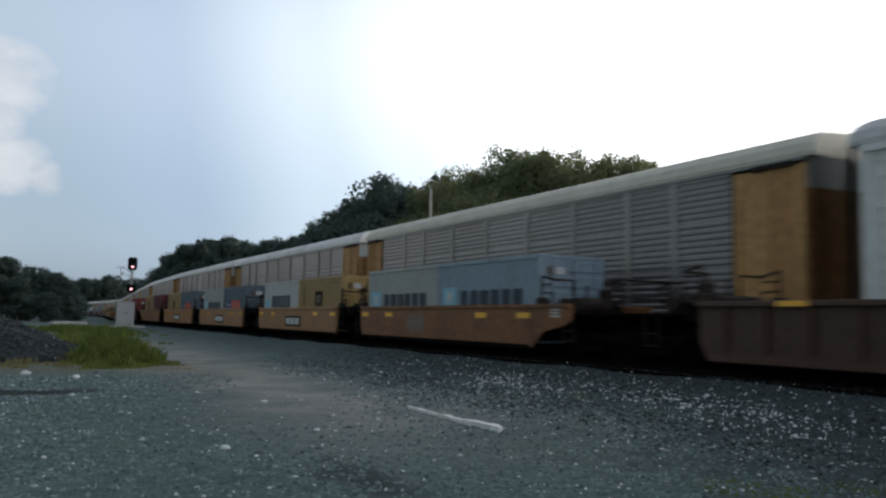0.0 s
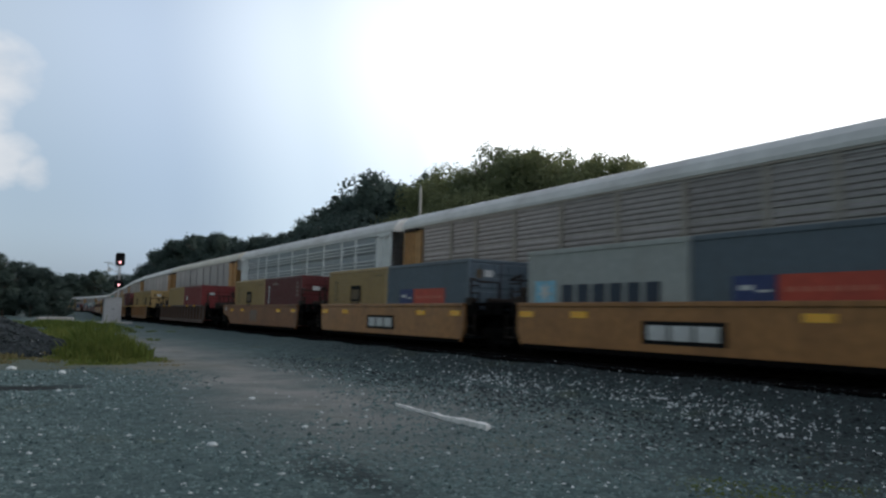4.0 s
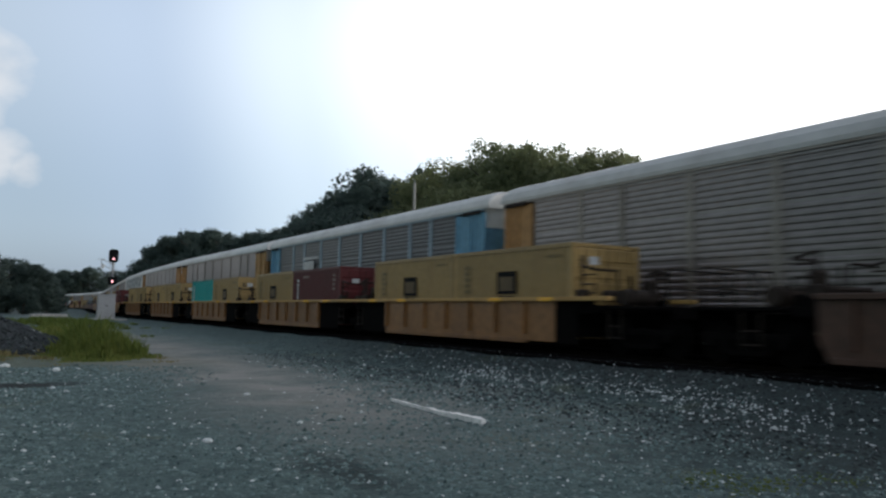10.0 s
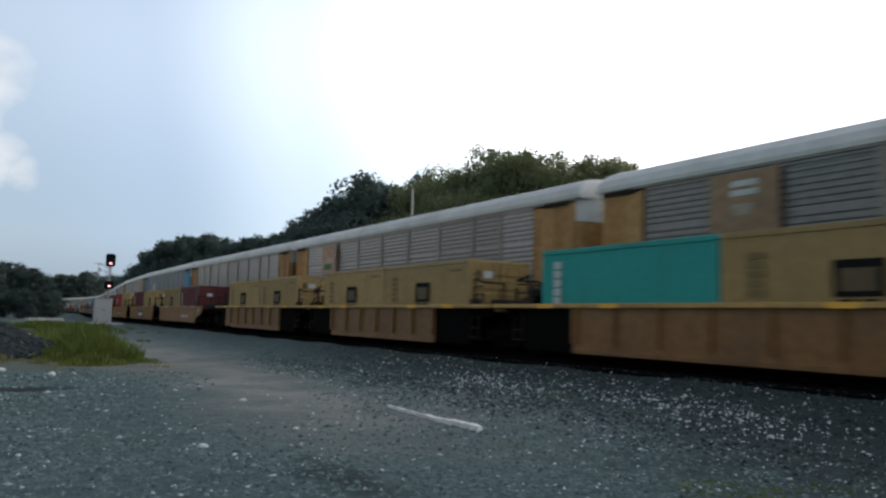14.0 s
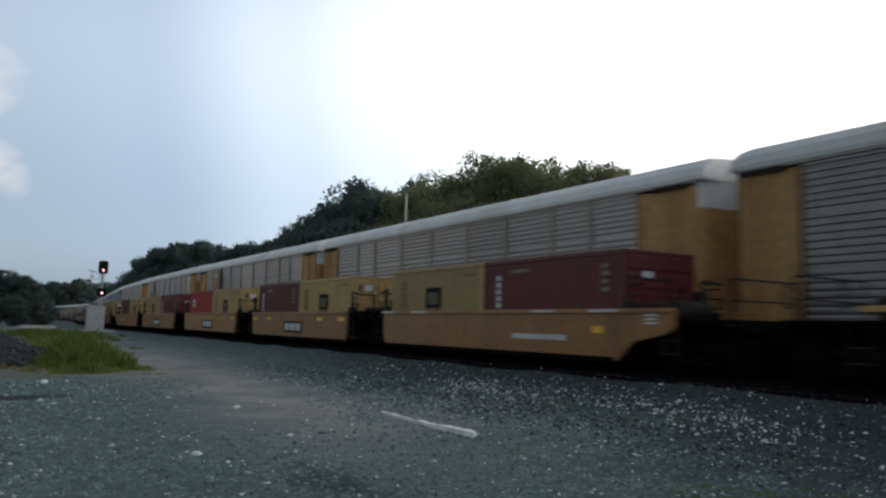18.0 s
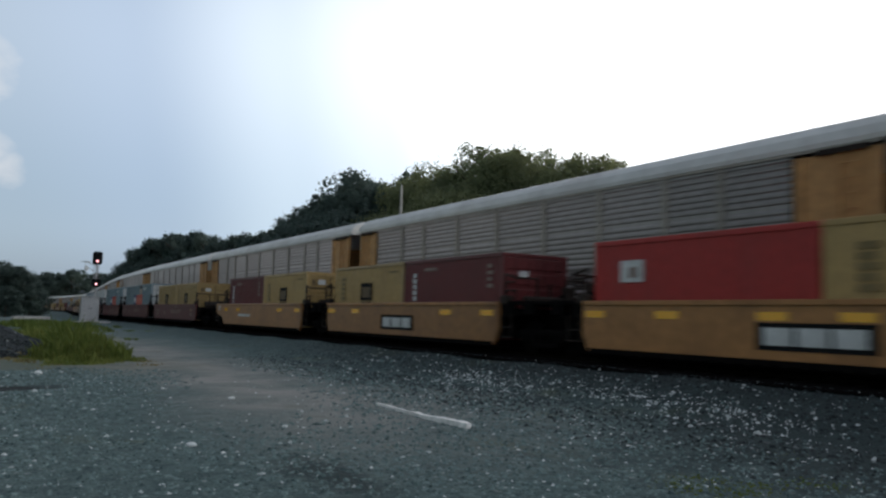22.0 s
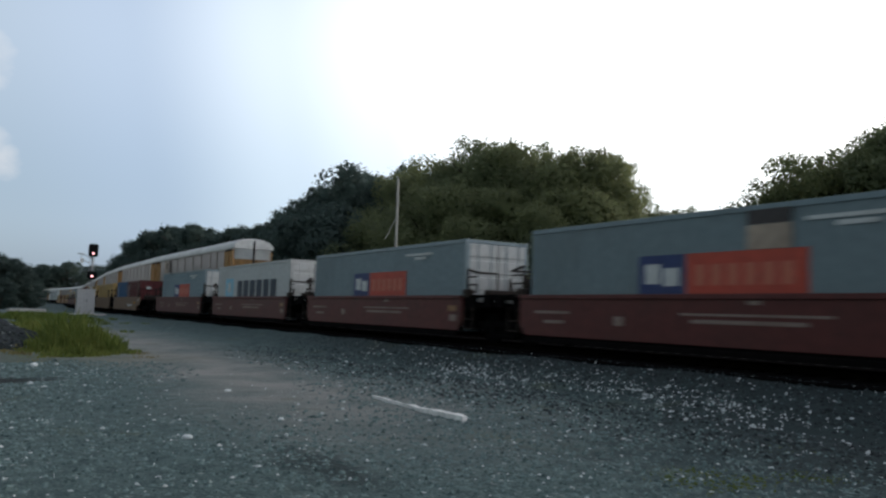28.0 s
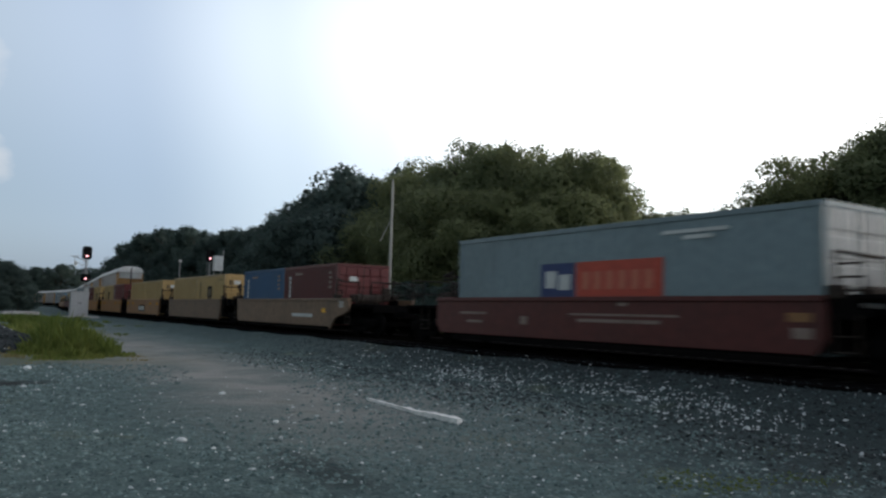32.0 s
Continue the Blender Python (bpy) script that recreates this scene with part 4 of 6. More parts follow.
def b_box_door(H):
    def build(bm):
        n = 5
        st = (H - 0.26) / n
        rows = [(-0.03, 0.13)]
        for i in range(n):
            z = 0.13 + i * st
            rows += [(0.0, z), (0.0, z + 0.1), (0.03, z + 0.13), (0.03, z + st - 0.03)]
        rows += [(0.0, H - 0.13), (-0.03, H - 0.13)]
        lo = [bm.verts.new((-0.53, y, z)) for y, z in rows]
        hi = [bm.verts.new((0.53, y, z)) for y, z in rows]
        for i in range(len(rows)):
            j = (i + 1) % len(rows)
            bm.faces.new((lo[i], lo[j], hi[j], hi[i]))
        bm.faces.new(lo[::-1])
        bm.faces.new(hi)
        bmesh.ops.recalc_face_normals(bm, faces=bm.faces)
    return build


def b_lock_rod(H):
    def build(bm):
        rod(bm, (0, 0.07, 0.08), (0, 0.07, H - 0.08), 0.02)
        box(bm, -0.05, 0.2, 0.07, 0.09, 1.0, 1.05)
    return build


def strokes(bar, t0, t1, z0, z1, n, mat):
    """A row of plain lettering bars."""
    w = (t0 - t1) / n
    for i in range(n):
        bar("letter_bar", t0 - w * i, t0 - w * (i + 0.74), z0, z1, mat)


def emblem(c, kind, feet, mat):
    """Plain logo shapes and lettering bars on both sides. Along the box: + is the far end of side -1."""
    x = CW + 0.002
    for s in (-1, 1):
        f = -s  # the other side reads the other way round

        def bar(name, a, b, z0, z1, m, label="", proud=0.0):
            y0, y1 = sorted((a * f, b * f))
            plate(name, c, x + proud, y0, y1, z0, z1, m, label, s)
        if kind == "square":
            bar("logo_square", -0.5, 0.5, 1.22, 1.9, M["black"], "dark square logo panel")
            bar("logo_mark", -0.36, 0.36, 1.32, 1.74, M["logo_brown"], "", 0.005)
            bar("logo_bar", -0.40, -0.06, 1.04, 1.17, M["black"])
            bar("logo_bar", 0.06, 0.40, 1.04, 1.17, M["black"])
            for i in range(5):
                bar("text_bar", 2.35, 1.95 + 0.05 * (i % 2), 1.25 + 0.19 * i, 1.38 + 0.19 * i, M["text_olive"])
            bar("text_bar", -1.9, -2.6, 2.22, 2.29, M["text_olive"])
        elif kind in ("star", "star_long"):
            big = kind == "star_long"
            if big:
                a0, a1, t0, t1, z0, z1 = 4.5, 3.0, 2.2, -4.4, 1.12, 2.0
            else:
                a0, a1, t0, t1, z0, z1 = 2.65, 1.75, 1.45, -2.3, 1.1, 1.6
            bar("logo_square", a0, a1, 1.1, 1.1 + (a0 - a1) * 0.7, M["sky_blue"], "light blue square logo panel")
            cy, cz, rr = (a0 + a1) / 2, 1.1 + (a0 - a1) * 0.35, (a0 - a1) * 0.36

            def star(bm, rr=rr):
                pts = [(rr * (1.0 if i % 2 == 0 else 0.42) * math.sin(i * math.pi / 7), rr * (1.0 if i % 2 == 0 else 0.42) * math.cos(i * math.pi / 7)) for i in range(14)]
                for x0 in (-0.004, 0.004):
                    fc = bm.faces.new([bm.verts.new((x0, y, z)) for y, z in pts])
            put("logo_star", ("star", rr), star, M["sign_pale"], c, (s * (x + 0.006), cy * f, cz), 0, "white star shape")
            strokes(bar, t0, t1, z0, z1, 6, M["letter_navy"])
        elif kind == "star_white":
            bar("logo_square", 2.6, 1.9, 1.1, 1.6, M["sky_blue"])
            strokes(bar, 1.5, -1.85, 1.12, 1.8, 6, M["letter_navy"])
        elif kind in ("navy_red", "navy_red_long"):
            k = 1.0 if feet == 40 else 0.78
            y = 2.05 * k if feet == 40 else 1.9
            zt = 2.0 if feet == 40 else 1.65
            bar("logo_square", y, y - 1.35 * k, 1.1, zt, M["logo_navy"], "navy blue logo square")
            bar("logo_mark", y - 0.2 * k, y - 0.65 * k, 1.35, zt - 0.2, M["sign_pale"], "", 0.005)
            bar("logo_mark", y - 0.75 * k, y - 1.2 * k, 1.3, zt - 0.3, M["sign_pale"], "", 0.005)
            bar("logo_panel", y - 1.4 * k, y - 4.3 * k, 1.1, zt, M["logo_red"], "red logo panel")
            for i in range(6):
                bar("letter_bar", y - (1.65 + 0.42 * i) * k, y - (1.9 + 0.42 * i) * k, 1.3, zt - 0.25, M["logo_orange"], "", 0.005)
            if kind == "navy_red_long":
                bar("rust_panel", -0.9, -1.9, 2.01, 2.5, M["sign_tan"], "tan weathered panel")
                bar("dark_panel", -0.9, -1.9, 2.51, 2.8, M["sign_dark"])
            if feet == 40:
                bar("number_bar", -2.2, -4.0, 2.5, 2.58, M["sign_pale"])
                bar("number_bar", -2.8, -3.6, 2.36, 2.45, M["sign_pale"])
        elif kind == "column":
            for i in range(5):
                bar("letter_bar", 2.35, 2.15, 1.18 + 0.2 * i, 1.33 + 0.2 * i, M["sign_pale"])
            for i in range(4):
                bar("text_bar", -2.2, -2.5 + 0.06 * (i % 2), 1.55 + 0.2 * i, 1.66 + 0.2 * i, M["stencil"])
            bar("text_bar", 1.6, 0.75, 2.18, 2.28, M["stencil"])
        elif kind == "column_big":
            for i in range(5):
                bar("letter_bar", 2.5, 2.2, 1.1 + 0.24 * i, 1.3 + 0.24 * i, M["sign_pale"])
        elif kind == "small_patch":
            bar("logo_patch", 2.0, 1.6, 1.52, 1.84, M["sign_pale"], "pale logo patch")
        elif kind == "patch":
            bar("logo_patch", 2.12, 1.38, 1.56, 2.08, M["sign_pale"], "pale logo patch")
            bar("logo_mark", 1.84, 1.58, 1.66, 1.92, M["stencil"], "", 0.005)


def make_container(mat, feet, label, tall=False, mark=None, door_mark=False):
    L, H = (12.19, 2.90 if tall else 2.59) if feet == 40 else (6.06, 2.59)
    c = tagged(new("shipping_container"), label, "container", "containers on the nearer train")
    k = (feet, H)
    put("body", ("body", k), b_box_body(L, H), mat, c)
    for s in (-1, 1):
        for z in (0.06, H - 0.06):
            put("side_rail", ("side_rail", k), b_box_rail(L), mat, c, (s * (CW - 0.025), 0, z))
        for e in (-1, 1):
            put("corner_post", ("corner_post", k), b_box_post(H), mat, c, (s * (CW - 0.08), e * (L / 2 - 0.09), 0))
        d = put("door", ("door", k), b_box_door(H), M["box_white"] if feet == 40 else mat, c, (s * 0.545, -(L / 2 - 0.02), 0), 180)
        for x in (-0.25, 0.25):
            put("lock_rod", ("lock_rod", k), b_lock_rod(H), mat, d, (x, 0, 0))
        if s < 0:
            # pale label and dark placard on the leaf that opens first
            if feet == 20:
                put("door_label", ("door_label", door_mark), lambda bm: box(bm, -0.2, 0.2, 0.032, 0.04, -0.11, 0.11), M["sign_pale"], d, (-0.1, 0, 1.95 if door_mark else 2.12))
            if feet == 20 and not door_mark:
                put("placard", ("placard", 0), lambda bm: box(bm, -0.12, 0.12, 0.032, 0.04, -0.15, 0.15), M["logo_brown"], d, (0.28, 0, 2.1))
        put("door_gasket", ("door_gasket", k), lambda bm: box(bm, -0.012, 0.012, 0.0, 0.036, 0.14, H - 0.14), M["grimy"], d, (-0.538 if s < 0 else 0.538, 0, 0))
    for z in (0.06, H - 0.06):
        put("end_rail", "end_rail", lambda bm: box(bm, -CW + 0.18, CW - 0.18, -0.05, 0.05, -0.055, 0.055, 0.01), mat, c, (0, -L / 2 + 0.06, z))
    put("end_wall", ("end_wall", k), lambda bm: box(bm, -CW + 0.14, CW - 0.14, -0.03, 0.03, 0.1, H - 0.03), mat, c, (0, L / 2 - 0.08, 0))
    if mark:
        emblem(c, mark, feet, mat)
    return c


# well wagons
SILL = 1.43


def b_well_side(L, kind, low=0.2, back=4.45, ahead=4.45):
    def build(bm):
        h = L / 2
        if kind == "flange":
            prof = [(-back, SILL - 0.1), (ahead, SILL - 0.1), (ahead, 0.24), (-back, 0.24)]
        else:
            # a long end sweeps up over its truck
            up = [(h + ahead, SILL), (h + ahead, 0.98), (h + ahead - 0.25, 0.86), (h + 0.35, 0.66), (h - 0.15, low)] if ahead > 1 else [(h + ahead, SILL), (h + ahead, 0.62), (h + ahead - 0.2, low)]
            down = [(-h + 0.15, low), (-h - 0.35, 0.66), (-h - back + 0.25, 0.86), (-h - back, 0.98), (-h - back, SILL)] if back > 1 else [(-h - back + 0.2, low), (-h - back, 0.62), (-h - back, SILL)]
            prof = up + down
        a = [bm.verts.new((-0.05, y, z)) for y, z in prof]
        b = [bm.verts.new((0.05, y, z)) for y, z in prof]
        bm.faces.new(a)
        bm.faces.new(b[::-1])
        for i in range(len(prof)):
            j = (i + 1) % len(prof)
            bm.faces.new((a[i], b[i], b[j], a[j]))
        bmesh.ops.recalc_face_normals(bm, faces=bm.faces)
    return build


def b_rib(bm):
    box(bm, -0.05, 0.05, -0.05, 0.05, 0.42, SILL - 0.1, 0.01)


def b_top_chord(L, out):
    return lambda bm: box(bm, -out, 0.06, -L / 2 + 0.02, L / 2 - 0.02, SILL - 0.1, SILL + 0.012, 0.012)


def b_low_chord(L):
    return lambda bm: box(bm, -0.04, 0.06, -L / 2, L / 2, 0.17, 0.29, 0.012)


def b_well_floor(L):
    def build(bm):
        box(bm, -1.38, 1.38, -L / 2 + 0.5, L / 2 - 0.5, 0.2, 0.325)
    return build


def b_bulkhead(bm):
    box(bm, -1.34, 1.34, -0.05, 0.05, 0.4, 1.25)


def b_end_deck(bm):
    box(bm, -1.25, 1.25, -0.05, 0.75, 1.05, 1.2, 0.02)


def b_crossover(reach):
    """Walkway over the joint, with a short stanchion at each side."""
    def build(bm):
        box(bm, -1.36, 1.36, 0.02, reach, SILL - 0.06, SILL + 0.03, 0.01)
        for x in (-1.28, 1.28):
            rod(bm, (x, 0.12, SILL), (x, 0.12, SILL + 0.34), 0.03, 6)
            box(bm, x - 0.08, x + 0.08, reach - 0.5, reach - 0.1, SILL - 0.35, SILL - 0.06, 0.02)
        box(bm, -0.95, -0.55, 0.25, 0.55, SILL, SILL + 0.28, 0.03)
    return build


def b_end_sill(reach):
    return lambda bm: box(bm, -0.3, 0.3, -0.05, reach, 0.72, 1.08, 0.02)


def tube(bm, pts, r, seg=6):
    """One bent round bar through the points."""
    pts = [Vector(p) for p in pts]
    rings = []
    for i, p in enumerate(pts):
        a = (p - pts[i - 1]).normalized() if i else (pts[1] - p).normalized()
        b = (pts[i + 1] - p).normalized() if i < len(pts) - 1 else a
        m = (a + b).normalized().to_track_quat("Z", "Y").to_matrix()
        k = r / max(0.6, math.cos(a.angle(b) / 2))
        rings.append([bm.verts.new(p + m @ Vector((k * math.cos(q), k * math.sin(q), 0))) for q in np.arange(seg) * math.tau / seg])
    for u, v in zip(rings, rings[1:]):
        turn = min(range(seg), key=lambda n: sum((u[c].co - v[(c + n) % seg].co).length for c in range(seg)))
        for c in range(seg):
            d = (c + 1) % seg
            bm.faces.new((u[c], u[d], v[(d + turn) % seg], v[(c + turn) % seg]))
    bm.faces.new(rings[0][::-1])
    bm.faces.new(rings[-1])
    bmesh.ops.recalc_face_normals(bm, faces=bm.faces)


RAIL_TOP = SILL + 0.82


def b_handrail(q):
    """Bent rail round one corner of the end; q: the way of its short return."""
    return lambda bm: tube(bm, [(0, 0.1, 1.0), (0, 0.1, RAIL_TOP), (0, 0.62, RAIL_TOP - 0.12), (q * 0.75, 0.62, RAIL_TOP - 0.12), (q * 0.75, 0.62, 1.1)], 0.03)


def b_grab_iron(bm):
    tube(bm, [(0, 0.1, SILL + 0.1), (0, 0.6, SILL + 0.1), (0, 0.6, SILL + 0.34), (0, 0.1, SILL + 0.34), (0, 0.1, SILL + 0.58), (0, 0.6, SILL + 0.58)], 0.024)


def b_box_latch(bm):
    box(bm, -0.12, 0.12, -0.05, 0.3, SILL - 0.06, SILL + 0.2, 0.03)


def b_brake_gear(bm):
    """Brake housing with its lever and valve box."""
    box(bm, -0.95, -0.6, 0.3, 0.58, SILL - 0.05, SILL + 0.5, 0.05)
    box(bm, -0.7, 0.8, 0.2, 0.5, SILL - 0.1, SILL + 0.2, 0.06)
    rod(bm, (-0.1, 0.4, SILL - 0.05), (-0.1, 0.4, SILL + 0.6), 0.04, 8)


def b_end_steps(bm):
    """Sill steps hanging below the end of the side."""
    for k in range(2):
        box(bm, -0.05, 0.05, 0.05, 0.5, 0.42 + 0.28 * k, 0.45 + 0.28 * k, 0.005)
    for y in (0.05, 0.5):
        rod(bm, (0, y, 0.4), (0, y, 1.1), 0.018, 6)


def b_air_tank(bm):
    bmesh.ops.create_cone(bm, cap_ends=True, segments=14, radius1=0.2, radius2=0.2, depth=1.0, matrix=Matrix.Translation((0, 0, 0)) @ Matrix.Rotation(math.pi / 2, 4, "Y"))
    for x in (-0.3, 0.3):
        box(bm, x - 0.03, x + 0.03, -0.22, 0.22, -0.24, 0.22, 0.02)


def b_end_bracket(bm):
    box(bm, -0.07, 0.07, -0.1, 0.55, 1.0, SILL, 0.02)


def b_platform(bm):
    box(bm, -1.3, 1.3, 0.9, 3.1, 1.12, 1.2, 0.02)
    box(bm, -1.2, 1.2, 3.1, 3.2, 0.9, 1.2, 0.02)


def b_railing(bm):
    for s in (-1, 1):
        rod(bm, (s * 1.15, 0, 1.2), (s * 1.15, 0, 2.05), 0.022)
    rod(bm, (-1.15, 0, 2.05), (1.15, 0, 2.05), 0.022)
    rod(bm, (-1.15, 0, 1.6), (1.15, 0, 1.6), 0.018)


def b_brake_wheel(bm):
    rings = []
    for i in range(20):
        a = i / 20 * math.tau
        rings.append([bm.verts.new(((0.26 + 0.02 * math.cos(q)) * math.cos(a), 0.02 * math.sin(q), (0.26 + 0.02 * math.cos(q)) * math.sin(a))) for q in (0, 1.57, 3.14, 4.71)])
    for i in range(20):
        for k in range(4):
            bm.faces.new((rings[i][k], rings[i][(k + 1) % 4], rings[(i + 1) % 20][(k + 1) % 4], rings[(i + 1) % 20][k]))
    for i in range(2):
        a = i / 2 * math.pi + 0.4
        rod(bm, (-0.26 * math.cos(a), 0, -0.26 * math.sin(a)), (0.26 * math.cos(a), 0, 0.26 * math.sin(a)), 0.014, 6)
    bmesh.ops.recalc_face_normals(bm, faces=bm.faces)


def make_well(mat, kind, label, L=13.0, near_set_end=False, far_set_end=False, mark=None, reflect=True):
    """kind: smooth, ribbed or flange. A set end carries its own truck, platform and coupler; other joints share a truck."""
    w = tagged(new("well_wagon"), label, "railway wagon", "well wagons of the nearer train")
    reach = L / 2 + 1.7
    for s in (-1, 1):
        rz = 0 if s < 0 else 180
        long_end = 0.7 if mat is M["well_maroon"] else 1.6 if kind == "smooth" else 0.0
        back, ahead = [(5.7 if q else 4.45) if kind == "flange" else long_end if q else 0.0 for q in ((near_set_end, far_set_end) if s < 0 else (far_set_end, near_set_end))]
        side = put("side_sill", ("side_sill", kind, L, mat.name, back, ahead), b_well_side(L, kind, 0.36 if mat is M["well_maroon"] else 0.2, back, ahead), mat, w, (s * 1.42, 0, 0), rz)
        if kind == "flange":
            put("top_flange", ("top_flange", L), b_top_chord(15.75, 0.18), M["flange_yellow"], side)
            # near-black plates added to keep the ends below the flange dark
            for e in (-1, 1):
                put("end_web", "end_web", lambda bm: box(bm, -0.02, 0.02, -1.05, 1.05, 0.2, SILL - 0.1), M["steel_dark"], side, (0, e * 5.52, 0))
            for i in range(7):
                put("rib", "rib", b_rib, mat, side, (-0.1, -4.35 + i * 1.45, 0))
        else:
            put("top_chord", ("top_chord", L + back + ahead), b_top_chord(L + back + ahead, 0.10 if kind == "smooth" else 0.19), mat, side, (0, (ahead - back) / 2, 0))
            if kind == "ribbed":
                n = int((L - 1.4) / 0.95)
                for i in range(n + 1):
                    put("rib", "rib", b_rib, mat, side, (-0.1, -L / 2 + 0.7 + (L - 1.4) * i / n, 0))
        # smooth sides: grime and shade along the foot, both put into this near-black
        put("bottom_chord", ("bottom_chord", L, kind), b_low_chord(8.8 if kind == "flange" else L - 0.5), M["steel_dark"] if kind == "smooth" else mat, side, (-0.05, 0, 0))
        # near-black strip added below the maroon for the dark foot of the side
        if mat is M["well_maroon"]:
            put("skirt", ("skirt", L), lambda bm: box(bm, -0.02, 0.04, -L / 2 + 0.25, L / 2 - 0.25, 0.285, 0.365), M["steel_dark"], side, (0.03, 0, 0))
        zr = SILL - 0.05 if kind != "smooth" else 1.12
        xr = 0.186 if kind == "flange" else 0.2 if kind == "ribbed" else 0.056
        for y in () if not reflect else (-5.65, -3.3, 3.5, 5.8) if kind != "flange" else (-5.45, -3.0, 3.0, 5.45):
            if mark == "bar" and kind == "smooth":
                plate("reflector", side, 0.106, y - 0.5, y + 0.5, SILL - 0.07, SILL - 0.01, M["sign_pale"], "pale reflector strip")
            else:
                plate("reflector", side, xr, y - 0.33, y + 0.33, zr - (0.085 if kind == "smooth" else 0.055), zr + (0.085 if kind == "smooth" else 0.055), M["reflector"], "bright yellow reflector strip")
        f = -s
        if mark == "sign_strips":
            for y in (-0.85, 0.85):
                plate("reflector", side, 0.056, y - 0.33, y + 0.33, 1.035, 1.205, M["reflector"], "bright yellow reflector strip")
        if mark in ("sign", "sign_strips"):
            p = plate("sign_plate", side, 0.056, -1.22, 1.22, 0.47, 1.0, M["black"], "black maker's plate")
            for i in range(3):
                plate("letter_bar", p, 0.006, 0.42 - 0.72 * i, 1.04 - 0.72 * i, -0.17, 0.17, M["sign_pale"])
        if kind == "smooth" and mat is not M["well_maroon"]:
            # small stencils on the ends that sweep up over the trucks
            for length, way in ((ahead, 1), (back, -1)):
                for k in range(3 if length > 1 else 0):
                    y = way * (L / 2 + 0.95)
                    plate("stencil", side, 0.056, y - 0.2 + 0.05 * (k % 2), y + 0.2, 1.08 + 0.09 * k, 1.13 + 0.09 * k, M["sign_pale"])
        if mat is M["ttx_rusty"]:
            for k in range(6):
                lean = 0.08 * math.sin(2.3 * k)
                plate("paint_smear", side, 0.056, 0.55 + 0.23 * k, 0.72 + 0.23 * k, 0.44 + abs(lean), 1.12 + lean, M["smear"])
        if mark == "bar":
            plate("number_bar", side, 0.056, -4.2, -1.9, 0.64, 0.78, M["sign_pale"], "white lettering bar")
            plate("reflector", side, 0.056, -5.6, -5.2, 0.85, 1.02, M["reflector"], "orange reflector patch")
        elif mark == "bar_far":
            plate("number_bar", side, 0.056, 1.3, 3.4, 0.74, 0.88, M["sign_pale"], "white lettering bar")
        elif mark == "stencils":
            for y0, y1, z0, z1 in ((4.2, 5.6, 0.95, 1.02), (4.4, 5.2, 0.7, 0.78), (-2.9, 0.6, 0.98, 1.03), (-2.4, 0.3, 0.82, 0.9), (2.3, 2.6, 0.7, 0.92), (-6.0, -5.6, 0.64, 0.84), (-1.4, -1.1, 1.22, 1.3)):
                plate("stencil", side, 0.056, y0, y1, z0, z1, M["stencil"])
            plate("stencil", side, 0.056, -6.0, -5.5, 0.95, 1.12, M["well_ochre"])
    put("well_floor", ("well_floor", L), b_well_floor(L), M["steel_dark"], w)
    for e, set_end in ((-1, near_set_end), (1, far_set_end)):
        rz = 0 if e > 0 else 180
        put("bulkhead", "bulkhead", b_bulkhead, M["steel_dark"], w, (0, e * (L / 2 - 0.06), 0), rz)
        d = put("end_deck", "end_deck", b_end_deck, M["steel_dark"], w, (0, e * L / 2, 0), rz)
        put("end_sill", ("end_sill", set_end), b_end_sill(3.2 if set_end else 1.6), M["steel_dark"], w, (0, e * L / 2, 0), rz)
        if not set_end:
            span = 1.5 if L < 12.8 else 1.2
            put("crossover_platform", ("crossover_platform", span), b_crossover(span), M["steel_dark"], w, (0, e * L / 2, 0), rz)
        for s in (-1, 1):
            put("bracket", "bracket", b_end_bracket, M["steel_dark"], d, (s * 1.3, 0, 0))
            put("sill_step", "sill_step", b_end_steps, M["grimy"], d, (s * 1.44, 0.1 if not set_end else 1.2, 0))
            put("handrail", ("handrail", s), b_handrail(-s), M["grimy"], w, (s * e * 1.3, e * L / 2, 0), rz)
            put("grab_iron", "grab_iron", b_grab_iron, M["grimy"], w, (s * e * 1.31, e * L / 2, 0), rz)
            put("box_latch", "box_latch", b_box_latch, M["grimy"], w, (s * e * 1.3, e * L / 2, 0), rz)
        put("brake_gear", "brake_gear", b_brake_gear, M["grimy"], w, (0, e * L / 2, 0), rz)
        if set_end:
            put("platform", "platform", b_platform, M["steel_dark"], w, (0, e * L / 2, 0), rz)
            put("railing", "railing", b_railing, M["sill"], w, (0, e * (L / 2 + 2.9), 0), rz)
            put("brake_wheel", "brake_wheel", b_brake_wheel, M["sill"], w, (0.6, e * (L / 2 + 2.98), 1.75), rz)
            put("coupler", "coupler", b_coupler, M["steel_dark"], w, (0, e * (L / 2 + 3.45), 0), rz)
            put("air_tank", "air_tank", b_air_tank, M["grimy"], w, (-0.5, e * (L / 2 + 1.3), 1.42), rz)
            add_truck(w, e * (L / 2 + 1.9))
    if not near_set_end:
        add_truck(w, -(L / 2 + 1.65))
    return w


